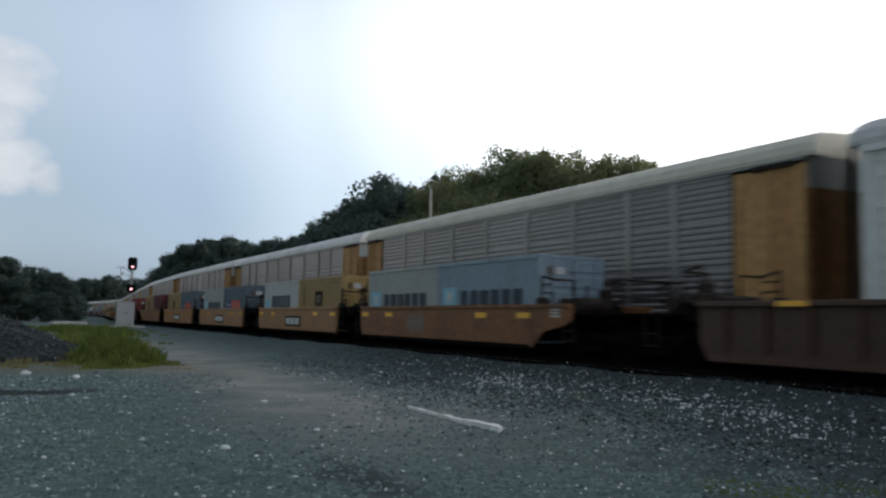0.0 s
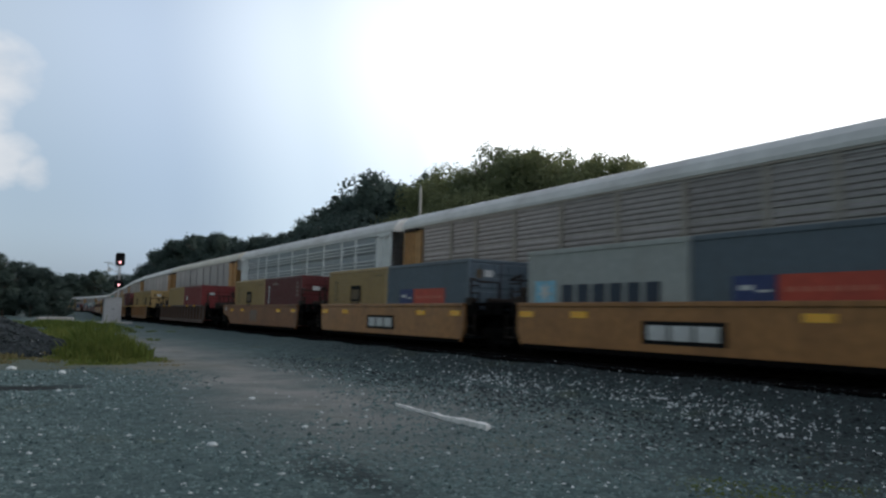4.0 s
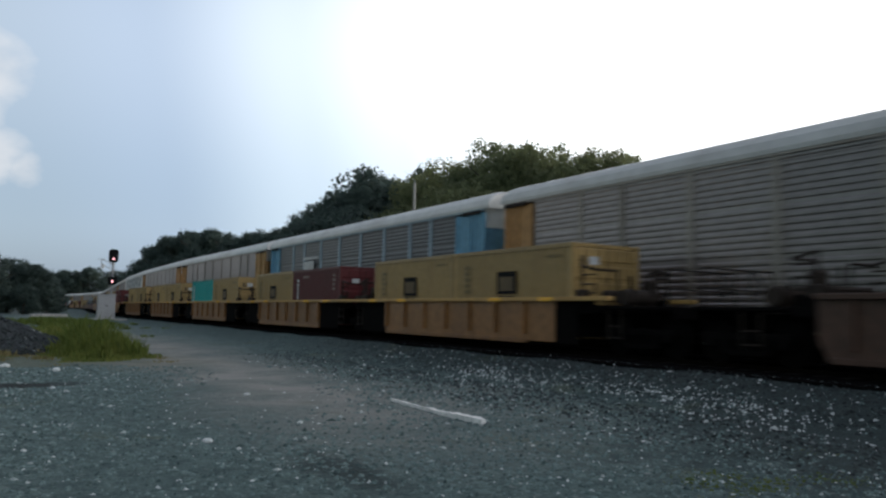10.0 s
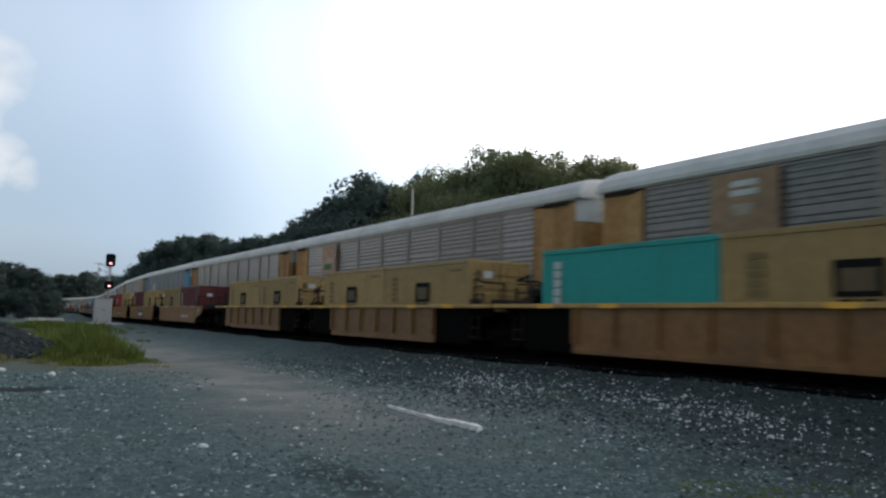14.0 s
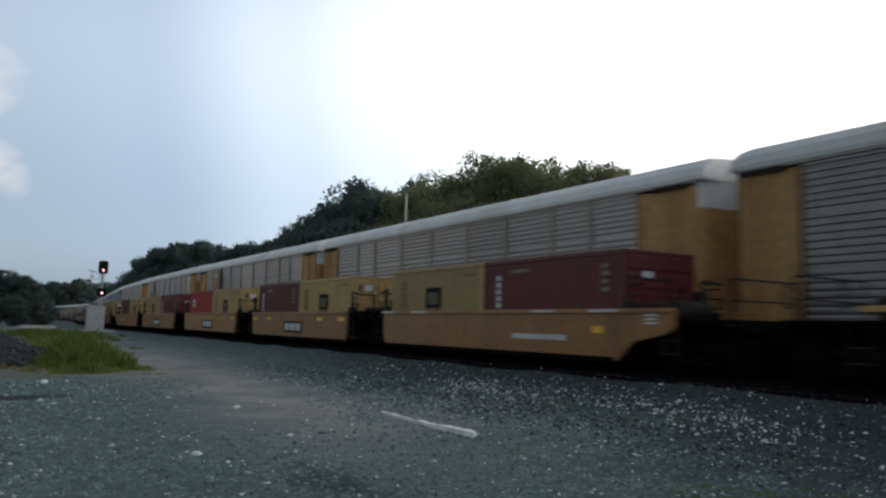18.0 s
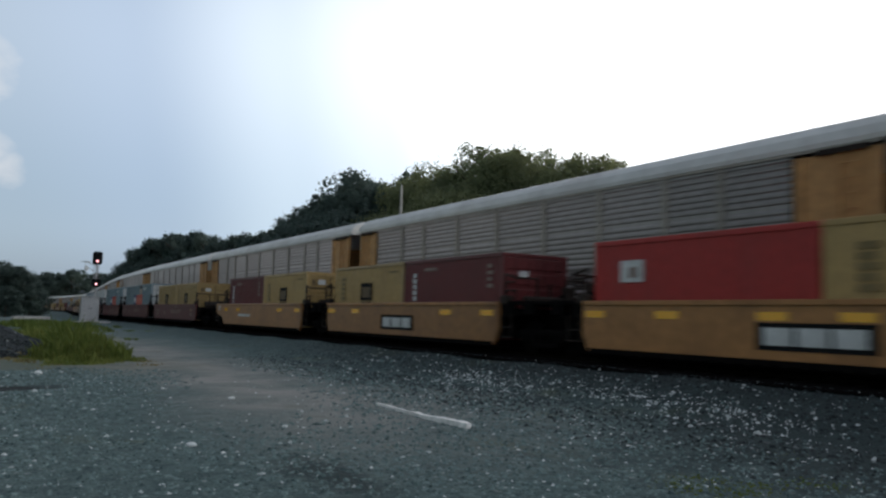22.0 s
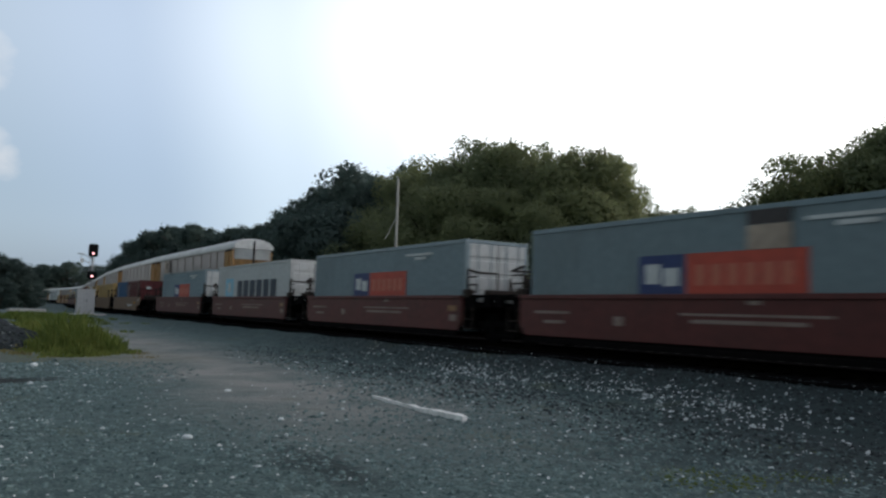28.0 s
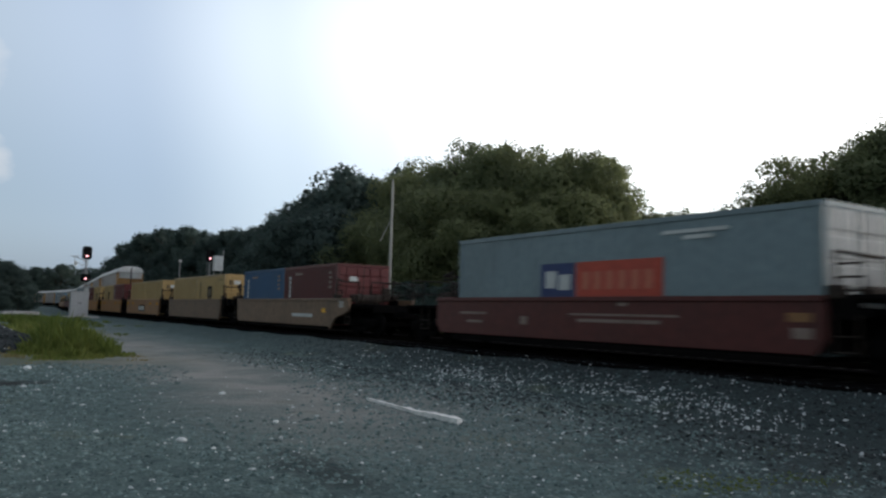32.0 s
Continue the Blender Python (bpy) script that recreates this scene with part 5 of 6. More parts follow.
# nearer train, from the head: centre along the train at the start, wagon kind, marks, boxes from near end to far end (paint, feet, mark)
Y20 = ("ochre", "square", "ochre yellow twenty-foot container with a dark logo square")
P20 = ("ochre", None, "plain ochre yellow twenty-foot container, rust streaked")
R20 = ("box_maroon", "column", "dark maroon twenty-foot container with pale markings")
G40 = ("box_grey", "navy_red", "blue-grey forty-foot container with navy and red logo panels")
NEAR = [
    (3.4, "ribbed", None, "1e", []),
    (23.9, "rusty", None, "n", [("box_bluegrey", "star", "blue-grey twenty-foot container with dark lettering bars"), ("box_beige", "star", "pale grey twenty-foot container with dark lettering bars")]),
    (39.1, "smooth", "sign", "", [Y20, ("box_white", "star_white", "white twenty-foot container with navy lettering bars")]),
    (55.2, "smooth", "sign", "", [("box_slate", "navy_red", "dark slate twenty-foot container with red logo panel"), ("box_beige", "star", "pale grey twenty-foot container with dark lettering bars")]),
    (70.6, "smooth", "sign", "", [("box_slate", "navy_red", "dark slate twenty-foot container with red logo panel"), Y20]),
    (86.4, "rusty", None, "f", [R20, Y20]),
    (107.75, "ribbed", None, "nf", [("box_crimson", "small_patch", "crimson twenty-foot container with pale logo patch"), P20]),
    (129.3, "flange", None, "n", [Y20, Y20]),
    (145.0, "flange", None, "", [R20, Y20]),
    (160.9, "flange", None, "", [Y20, ("box_teal", "column_big", "teal twenty-foot container with white letter column")]),
    (176.9, "flange", None, "", [Y20, Y20]),
    (192.6, "flange", None, "f", [Y20, Y20]),
    (212.6, "smooth", "bar", "n", [R20, Y20]),
    (228.4, "smooth", "sign", "", [Y20, R20]),
    (244.1, "smooth", "sign_strips", "", [Y20, ("box_red", "patch", "bright red twenty-foot container with pale logo patch")]),
    (260.2, "smooth", "sign", "", [R20, Y20]),
    (275.7, "smooth", "bar_far", "f", [Y20, R20]),
    (295.6, "maroon", "stencils", "n", [Y20, Y20]),
    (310.8, "maroon", "stencils", "", [("box_grey", "navy_red_long", "blue-grey forty-foot container with a tan weathered panel")]),
    (326.3, "maroon", "stencils", "", [G40]),
    (341.6, "maroon", "stencils", "", [("box_white", "star_long", "white forty-foot container with blue square and dark lettering bars")]),
    (357.0, "maroon", "stencils", "f", [G40]),
    (378.4, "faded", "bar", "n", [R20, ("box_blue", "column", "blue twenty-foot container with pale letter column")]),
    (394.2, "faded", None, "", [Y20, P20]),
    (410.0, "smooth", "sign", "", [P20, P20]),
    (425.9, "smooth", None, "", [R20, Y20]),
    (441.8, "smooth", None, "f", [Y20, R20]),
    (462.5, "maroon", "stencils", "n", [G40]),
    (478.2, "maroon", "stencils", "", [Y20, R20]),
    (494.0, "maroon", "stencils", "", [G40]),
    (509.8, "maroon", "stencils", "", [Y20, Y20]),
    (525.6, "maroon", "stencils", "f", [G40]),
    (546.0, "smooth", "sign", "n", [R20, Y20]),
    (561.8, "smooth", "sign", "", [Y20, R20]),
    (577.6, "smooth", "sign", "", [Y20, Y20]),
    (593.4, "smooth", "sign", "", [R20, Y20]),
    (609.2, "smooth", "sign", "f", [R20, Y20]),
]


def make_near_train():
    boxes, wells = {}, {}
    for u, kind, mark, ends, load in NEAR:
        if kind == "rusty":
            args = (M["ttx_rusty"], "smooth", "rust-brown well wagon with smooth sides and faded yellow", 12.45)
        elif kind == "faded":
            args = (M["ttx_faded"], "smooth", "faded brown well wagon with smooth dirty sides", 12.45)
        elif kind == "smooth":
            args = (M["ttx_yellow"], "smooth", "rust-stained yellow well wagon with smooth sides", 12.45)
        elif kind == "maroon":
            args = (M["well_maroon"], "smooth", "dark red-brown well wagon with pale stencils", 12.5)
        elif kind == "ribbed":
            args = (M["well_brown"], "ribbed", "dark brown well wagon with ribbed sides" if load else "empty dark brown well wagon with ribbed sides", 16.4)
        else:
            args = (M["well_ochre"], "flange", "rusty ochre well wagon with bright yellow top flange", 13.0)
        key = (kind, mark, ends, bool(load))
        if key in wells:
            w = copy_thing(wells[key], Matrix())
        else:
            w = wells[key] = make_well(*args, "n" in ends or "1" in ends, "f" in ends or "e" in ends, mark, kind not in ("maroon", "faded"))
        MOVERS.append((w, u, NEAR_X, -V_NEAR))
        for i, (paint, em, label) in enumerate(load):
            feet = 40 if "forty" in label else 20
            k = (paint, em, label)
            if k in boxes:
                c = copy_thing(boxes[k], Matrix())
            else:
                c = boxes[k] = make_container(M[paint], feet, label, feet == 40, em, em in ("column", "patch", "small_patch"))
            MOVERS.append((c, u + (0 if feet == 40 else 3.06 * (2 * i - 1)), NEAR_X, -V_NEAR, 0.33))


make_near_train()


# ---- trees ----
def leaf_cloud(rng, blobs, count, size):
    """Small leaves in sprays on the outside of the crown's masses, larger ones within; each faces outwards. blobs: (centre, radius)."""
    c = np.array([b[0] for b in blobs], float)
    r = np.array([b[1] for b in blobs], float)
    share = r ** 2 / (r ** 2).sum()
    pick = np.concatenate([np.repeat(rng.choice(len(blobs), size=count // 11, p=share), 9), rng.choice(len(blobs), size=count // 3, p=share)])
    n, m = len(pick), (count // 11) * 9
    d = rng.normal(size=(n, 3))
    d[:m] = np.repeat(d[:m:9], 9, axis=0)
    d /= np.linalg.norm(d, axis=1)[:, None]
    shell = r[pick] * np.where(np.arange(n) < m, np.repeat(rng.uniform(0, 1, n // 9 + 1), 9)[:n] * np.where(r[pick] < 0.75, 0.95, 0.38) + np.where(r[pick] < 0.75, 0.12, 0.7), rng.uniform(0.7, 0.97, n))
    p = c[pick] + d * shell[:, None] * np.array([1, 1, 0.85])
    p[:m] += rng.normal(size=(m, 3)) * 0.19
    face = d + np.array([0, 0, 0.35]) + rng.normal(size=(n, 3)) * 0.55
    face /= np.linalg.norm(face, axis=1)[:, None]
    a = np.cross(face, rng.normal(size=(n, 3)))
    a /= np.linalg.norm(a, axis=1)[:, None]
    b = np.cross(face, a)
    s = rng.uniform(0.6, 1.25, n)[:, None] * np.where(np.arange(n) < m, size, size * 1.45)[:, None]
    v = np.stack([p - a * s, p + b * s * 0.6, p + a * s, p - b * s * 0.6], 1).reshape(-1, 3)
    f = np.arange(n * 4).reshape(-1, 4)[:, ::-1]
    soft = d + np.array([0, 0, 0.35]) + 0.12 * face
    soft /= np.linalg.norm(soft, axis=1)[:, None]
    return v, f, np.repeat(soft, 4, axis=0)


def crown_mesh(name, seed, w, h, low, count, size, mat):
    """A crown w wide and h high whose leaves begin at low."""
    rng = np.random.default_rng(seed)
    blobs = []
    for i in range(40):
        z = low + (h * 0.9 - low) * rng.random() ** 0.75
        k = (z - low) / (h - low)
        reach = w * 0.5 * (0.55 + 0.9 * k * (1 - k) * 1.7) * (1.0 - 0.45 * max(0, k - 0.6) / 0.4)
        a, q = rng.uniform(0, math.tau), math.sqrt(rng.random())
        blobs.append(((reach * q * math.cos(a), reach * q * math.sin(a), z), rng.uniform(0.12, 0.21) * w))
    # ragged sprays on the upper outside of the larger masses
    high = sorted(blobs, key=lambda b: -b[0][2] - b[1])[:14]
    for i in range(30):
        (bx, by, bz), r = high[i % 14]
        a, up = rng.uniform(0, math.tau), rng.uniform(0.3, 1.0)
        q = math.sqrt(1 - up * up) * r
        blobs.append(((bx + q * math.cos(a), by + q * math.sin(a), bz + up * r * 0.85), rng.uniform(0.03, 0.065) * w))
    top = max(b[0][2] + b[1] for b in blobs)
    blobs = [((bx, by, low + (bz - low) * (h - low) / (top - low)), r) for (bx, by, bz), r in blobs]
    v, f, soft = leaf_cloud(rng, blobs, count, size)
    me = bpy.data.meshes.new(name)
    me.from_pydata(v.tolist(), [], f.tolist())
    me.polygons.foreach_set("use_smooth", [True] * len(f))
    me.normals_split_custom_set_from_vertices(soft.tolist())
    me.materials.append(mat)
    return me


def trunk_mesh(seed, h, w, mat):
    rng = np.random.default_rng(seed)
    bm = bmesh.new()
    rod(bm, (0, 0, -0.5), (0.1, 0.05, h * 0.45), 0.26, 9, 0.17)
    rod(bm, (0.1, 0.05, h * 0.44), (0.0, 0.15, h * 0.85), 0.17, 8, 0.04)
    for i in range(9):
        a, z = rng.uniform(0, math.tau), h * rng.uniform(0.25, 0.7)
        q = w * rng.uniform(0.25, 0.42)
        e = (q * math.cos(a), q * math.sin(a), z + h * rng.uniform(0.1, 0.25))
        rod(bm, (0.05, 0.05, z), e, 0.09, 6, 0.03)
    me = bpy.data.meshes.new("trunk")
    bm.to_mesh(me)
    bm.free()
    me.materials.append(mat)
    return me


# crowns: width, height, lowest leaves; the fine ones stand nearer
SHAPES = ((9, 14, 1.2), (8, 15, 1.5), (10, 13, 0.8), (7, 14, 1.2), (11, 13, 0.6), (9, 12, 0.5))
CROWNS = [crown_mesh("crown", 11 + i, w, h, low, 36000, 0.095, M["leaf" if i < 4 else "leaf_pale"]) for i, (w, h, low) in enumerate(SHAPES)]
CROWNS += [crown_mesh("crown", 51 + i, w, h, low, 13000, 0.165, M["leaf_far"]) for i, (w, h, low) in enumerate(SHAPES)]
CROWN_H = [h for w, h, low in SHAPES] * 2
TRUNKS = [trunk_mesh(31 + i, CROWN_H[i], 9, M["bark"]) for i in range(6)] * 2


def make_tree(x, y, top, kind, rz, label, group, wide=1.0):
    g = height_at(x, y) if abs(x) < 100 and y < 430 else 0.5
    k = (top - g) / (CROWN_H[kind] * 0.99)
    t = tagged(new("tree"), label, "tree", group)
    part("trunk", TRUNKS[kind], None, t)
    part("crown", CROWNS[kind], None, t)
    t.matrix_world = pose(x, y, g, 0, 0, rz)
    t.scale = (k * wide, k * wide, k)
    return t


# the wood beyond the tracks: along the line, across it, height of the tops
WOOD = [(330, 50, 15.6), (305, 50, 16.6), (288, 51, 20.5), (275, 52, 23.4), (263, 52, 24.3), (252, 52, 24.8), (236, 52, 24.3), (222, 52, 23.9), (209, 52, 22.4), (197, 52, 21.0), (188, 52, 20.0), (180, 52, 19.5), (167, 52, 19.1), (160, 52, 18.5), (152, 52, 18.5), (145, 52, 18.2), (139, 52, 18.5), (128, 50, 19.0), (119, 48, 19.5), (112, 48, 20.5), (106, 48, 18.9), (100, 48, 20.3), (91, 46, 20.0), (85, 44, 18.5)]
GROVE = [(84, 40, 18.9), (78, 40, 18.1), (71, 40, 16.3), (67, 40, 16.9), (63, 40, 16.1), (58, 40, 17.4), (55.5, 40, 17.2), (52, 41, 15.9), (48.5, 41, 15.2), (46, 41, 14.7), (45.2, 41.2, 13.5)]
LOW = [(60, 62, 13.0), (55, 62, 12.4), (51, 58, 11.6), (47.5, 50, 10.9), (45, 50.5, 11.0), (42.6, 50, 10.3), (41.2, 50, 8.4), (46, 48, 8.0), (43, 46, 7.0), (38, 44, 7.4)]
EDGE = [(27.2, 37, 6.6), (26.2, 36, 7.7), (24.6, 35, 8.8), (22.0, 35, 9.8), (19.2, 35, 10.8), (15.0, 35, 11.6), (11, 36, 11.0), (7, 36, 11)]
rngt = random.Random(5)
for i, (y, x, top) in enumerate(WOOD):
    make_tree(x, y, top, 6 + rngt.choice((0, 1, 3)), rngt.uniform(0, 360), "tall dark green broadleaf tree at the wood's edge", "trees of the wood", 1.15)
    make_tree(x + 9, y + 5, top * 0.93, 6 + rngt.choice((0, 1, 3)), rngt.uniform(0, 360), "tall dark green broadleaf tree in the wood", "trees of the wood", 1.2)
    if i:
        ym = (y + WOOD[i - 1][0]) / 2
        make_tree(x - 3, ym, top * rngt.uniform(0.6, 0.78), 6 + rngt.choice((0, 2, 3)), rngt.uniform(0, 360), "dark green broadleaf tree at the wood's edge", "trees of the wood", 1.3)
for i, (y, x, top) in enumerate(GROVE):
    dark = 6 if i < 2 else 0
    make_tree(x, y, top, dark + rngt.choice((0, 2, 4, 5, 4)), rngt.uniform(0, 360), "broad dark green tree where the grove begins" if dark else "broad mid-green tree with a dense rounded crown", "trees of the grove", 0.98)
    make_tree(x - 4.5, y - 2.2, top * rngt.uniform(0.62, 0.8), dark + rngt.choice((2, 4, 5)), rngt.uniform(0, 360), "lower leafy tree in front of the grove", "trees of the grove", 1.2)
    make_tree(x + 6, y + 4, top * 0.9, dark + rngt.choice((0, 1, 2)), rngt.uniform(0, 360), "broad dark green tree within the grove", "trees of the grove", 1.2)
for y, x, top in LOW:
    make_tree(x, y, top, rngt.choice((0, 2)), rngt.uniform(0, 360), "distant dark green tree in a gap of the wood", "trees of the grove", 1.0)
for i, (y, x, top) in enumerate(EDGE):
    make_tree(x, y, top, rngt.choice((0, 2, 4)), rngt.uniform(0, 360), "dark green tree standing over the tracks", "trees beside the tracks", 1.05)
    make_tree(x + 5, y + 1, top * 1.08, rngt.choice((0, 2)), rngt.uniform(0, 360), "dark green tree standing over the tracks", "trees beside the tracks", 1.2)
    make_tree(x - 1.5, y + 0.8, top * 0.62, rngt.choice((0, 2)), rngt.uniform(0, 360), "low dark green tree at the edge of the tracks", "trees beside the tracks", 1.6)
for y in range(9, 130, 7):
    make_tree(29.5 + rngt.uniform(-1, 2), y + rngt.uniform(-2, 2), rngt.uniform(2.6, 4.2), 6 + rngt.choice((2, 4, 5)), rngt.uniform(0, 360), "dark green shrub on the far side of the tracks", "shrubs beyond the tracks", 1.8)
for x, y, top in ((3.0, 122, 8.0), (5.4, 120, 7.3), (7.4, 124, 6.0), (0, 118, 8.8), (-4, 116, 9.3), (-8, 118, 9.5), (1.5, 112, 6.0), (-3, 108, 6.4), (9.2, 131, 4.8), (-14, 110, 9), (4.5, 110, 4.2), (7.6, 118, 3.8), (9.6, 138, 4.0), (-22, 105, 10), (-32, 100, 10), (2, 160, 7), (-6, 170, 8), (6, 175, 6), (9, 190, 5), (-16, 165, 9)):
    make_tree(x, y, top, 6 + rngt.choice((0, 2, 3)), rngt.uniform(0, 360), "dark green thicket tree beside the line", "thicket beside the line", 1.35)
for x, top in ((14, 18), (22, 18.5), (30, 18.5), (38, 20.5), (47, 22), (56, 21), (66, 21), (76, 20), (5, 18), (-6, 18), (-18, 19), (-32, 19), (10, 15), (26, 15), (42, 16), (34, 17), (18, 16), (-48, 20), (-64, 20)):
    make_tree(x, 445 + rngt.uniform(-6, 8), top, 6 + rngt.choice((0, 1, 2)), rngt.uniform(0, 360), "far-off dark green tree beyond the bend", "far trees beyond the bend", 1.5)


def make_bare_tree(x, y, top):
    """A half-dead tree: fine bare twigs rising above its neighbours."""
    rng = np.random.default_rng(77)
    t = tagged(new("bare_tree"), "half-dead tree with bare grey twigs", "tree", "trees beside the tracks")
    g = height_at(x, y)
    bm = bmesh.new()
    rod(bm, (0, 0, -0.4), (0, 0, top * 0.6), 0.13, 7, 0.06)
    ends = []
    for i in range(14):
        a, z = rng.uniform(0, math.tau), top * rng.uniform(0.35, 0.62)
        q, up = rng.uniform(0.7, 1.9), rng.uniform(1.2, 2.9)
        e = (q * math.cos(a), q * math.sin(a), min(z + up, top))
        rod(bm, (0, 0, z), e, 0.035, 5, 0.015)
        ends.append((e, a))
    part("trunk", bm, M["bark"], t)
    bm = bmesh.new()
    for e, a in ends:
        for j in range(6):
            b = a + rng.uniform(-1.2, 1.2)
            q = rng.uniform(0.3, 0.8)
            rod(bm, e, (e[0] + q * math.cos(b), e[1] + q * math.sin(b), e[2] + rng.uniform(0.1, 0.7)), 0.014, 4, 0.006)
    tagged(part("twigs", bm, M["bark"], t), kind="stuff")
    t.matrix_world = pose(x, y, g)


make_bare_tree(34.0, 27.5, 7.6)


# ---- signals, pole and cabinets ----
def make_signal(x, y, top, lower, label, mirror=1, heads=2):
    """A mast with two black signal heads; the lowest lens of each is lit."""
    g = height_at(x, y)
    sig = tagged(new("railway_signal"), label, "railway signal")
    bm = bmesh.new()
    rod(bm, (0, 0, 0), (0, 0, top - g - 0.2), 0.075, 12)
    rod(bm, (0, 0, 0), (0, 0, 0.25), 0.2, 12, 0.12)
    part("mast", bm, M["case_silver"], sig)
    for i, (zc, n) in enumerate(((top - g - 0.65, 2), (lower - g + 0.12, 1))[:heads]):
        bm = bmesh.new()
        hh = 0.58 if n == 2 else 0.36
        box(bm, -0.40, 0.40, -0.28, -0.14, zc - hh, zc + hh, 0.14)
        box(bm, -0.22, 0.22, -0.14, 0.22, zc - hh * 0.8, zc + hh * 0.8, 0.05)
        head = part("signal_head", bm, M["black"], sig)
        for k in range(n):
            zl = zc - hh + 0.30 + k * 0.52
            bm = bmesh.new()
            bmesh.ops.create_cone(bm, cap_ends=True, segments=16, radius1=0.09, radius2=0.075, depth=0.04, matrix=Matrix.Translation((0, -0.30, zl)) @ Matrix.Rotation(math.pi / 2, 4, "X"))
            part("lens", bm, M["lamp_red"] if k == 0 else M["black"], head, "lit red lens" if k == 0 else "dark lens")
            bm = bmesh.new()
            for j in range(9):
                a, b = math.pi * j / 8, math.pi * (j + 1) / 8
                if j < 8:
                    p = [(0.17 * math.cos(q), yy, zl + 0.17 * math.sin(q)) for q, yy in ((a, -0.28), (b, -0.28), (b, -0.55), (a, -0.55))]
                    bm.faces.new([bm.verts.new(v) for v in p])
            bmesh.ops.remove_doubles(bm, verts=bm.verts, dist=0.001)
            bmesh.ops.solidify(bm, geom=bm.faces[:], thickness=0.01)
            part("hood", bm, M["black"], head)
    bm = bmesh.new()
    zp = top - g - 1.35
    rod(bm, (0, 0, zp), (-0.95 * mirror, 0, zp + 0.35), 0.03)
    rod(bm, (-0.95 * mirror, 0, zp + 0.35), (-0.95 * mirror, 0, zp + 0.0), 0.03)
    rod(bm, (-0.2 * mirror, 0, zp - 0.5), (-0.95 * mirror, 0, zp), 0.03)
    rod(bm, (-1.3 * mirror, 0, zp + 0.35), (-0.6 * mirror, 0, zp + 0.35), 0.03)
    part("arm", bm, M["case_silver"], sig)
    bm = bmesh.new()
    box(bm, -0.85 * mirror - 0.14, -0.85 * mirror + 0.14, -0.1, 0.1, zp - 0.45, zp - 0.1, 0.02)
    part("junction_box", bm, M["sign_pale"], sig)
    bm = bmesh.new()
    for s in (-0.2, 0.2):
        rod(bm, (s, 0.3, 0.2), (s, 0.3, top - g - 1.0), 0.02, 6)
    for i in range(int((top - g - 1.4) / 0.35)):
        rod(bm, (-0.2, 0.3, 0.5 + i * 0.35), (0.2, 0.3, 0.5 + i * 0.35), 0.015, 6)
    part("ladder", bm, M["case_silver"], sig)
    sig.matrix_world = pose(x, y, g)
    return sig


SIG_Y = 76.0
make_signal(9.98, SIG_Y, 6.8, 3.78, "tall railway signal with black heads showing red")


def make_case(x, y, w, d, h):
    g = height_at(x, y)
    c = tagged(new("signal_cabinet"), "silver metal signal equipment cabinet on a concrete pad", "equipment cabinet")
    bm = bmesh.new()
    box(bm, -w / 2, w / 2, -d / 2, d / 2, 0, h, 0.02)
    part("body", bm, M["case_silver"], c)
    bm = bmesh.new()
    box(bm, -w / 2 - 0.06, w / 2 + 0.06, -d / 2 - 0.08, d / 2 + 0.06, h, h + 0.07, 0.02)
    part("lid", bm, M["case_silver"], c)
    for s in (-1, 1):
        bm = bmesh.new()
        box(bm, s * w / 4 - w / 4 + 0.05, s * w / 4 + w / 4 - 0.05, -d / 2 - 0.02, -d / 2, 0.12, h - 0.1, 0.005)
        door = part("door", bm, M["case_silver"], c)
        bm = bmesh.new()
        box(bm, s * 0.08 - 0.02, s * 0.08 + 0.02, -d / 2 - 0.06, -d / 2 - 0.02, h * 0.5, h * 0.5 + 0.18, 0.005)
        part("handle", bm, M["black"], door)
    c.matrix_world = pose(x, y, g + 0.12)
    bm = bmesh.new()
    box(bm, -1.55, 1.65, -0.9, 0.9, -0.3, 0.118, 0.02)
    pad = tagged(part("concrete_pad", bm, M["concrete"]), "pale concrete pad under the signal cabinet", "concrete pad")
    pad.matrix_world = pose(x, y, g)


make_case(9.5, SIG_Y - 0.9, 1.45, 0.75, 2.1)
make_signal(22.0, 80.0, 7.5, 5.0, "railway signal beyond the tracks, lit red", -1, 1)


def make_post(x, y, top):
    g = height_at(x, y)
    p = tagged(new("marker_post"), "slim grey post with a small cap beyond the tracks", "post")
    bm = bmesh.new()
    rod(bm, (0, 0, -0.3), (0, 0, top - g - 0.25), 0.06, 8)
    part("shaft", bm, M["case_silver"], p)
    bm = bmesh.new()
    box(bm, -0.16, 0.16, -0.12, 0.12, top - g - 0.25, top - g, 0.04)
    part("cap", bm, M["sign_pale"], p)
    p.matrix_world = pose(x, y, g)


make_post(22.0, 92.2, 7.0)


def make_white_box(x, y, z0, z1):
    """White relay housing on its own stand beside the far signal."""
    g = height_at(x, y)
    p = tagged(new("relay_housing"), "white relay housing on a stand by the far signal", "equipment cabinet")
    bm = bmesh.new()
    box(bm, -0.45, 0.45, -0.3, 0.3, z0 - g, z1 - g, 0.02)
    part("housing", bm, M["sign_pale"], p)
    for s in (-0.35, 0.35):
        bm = bmesh.new()
        rod(bm, (s, 0, -0.2), (s, 0, z0 - g), 0.05)
        part("leg", bm, M["case_silver"], p)
    bm = bmesh.new()
    rod(bm, (0.5, 0, z0 - g), (0.5, 0, z1 - g + 0.6), 0.04)
    part("upright", bm, M["case_silver"], p)
    p.matrix_world = pose(x, y, g)


make_white_box(22.35, 78.2, 5.3, 6.8)


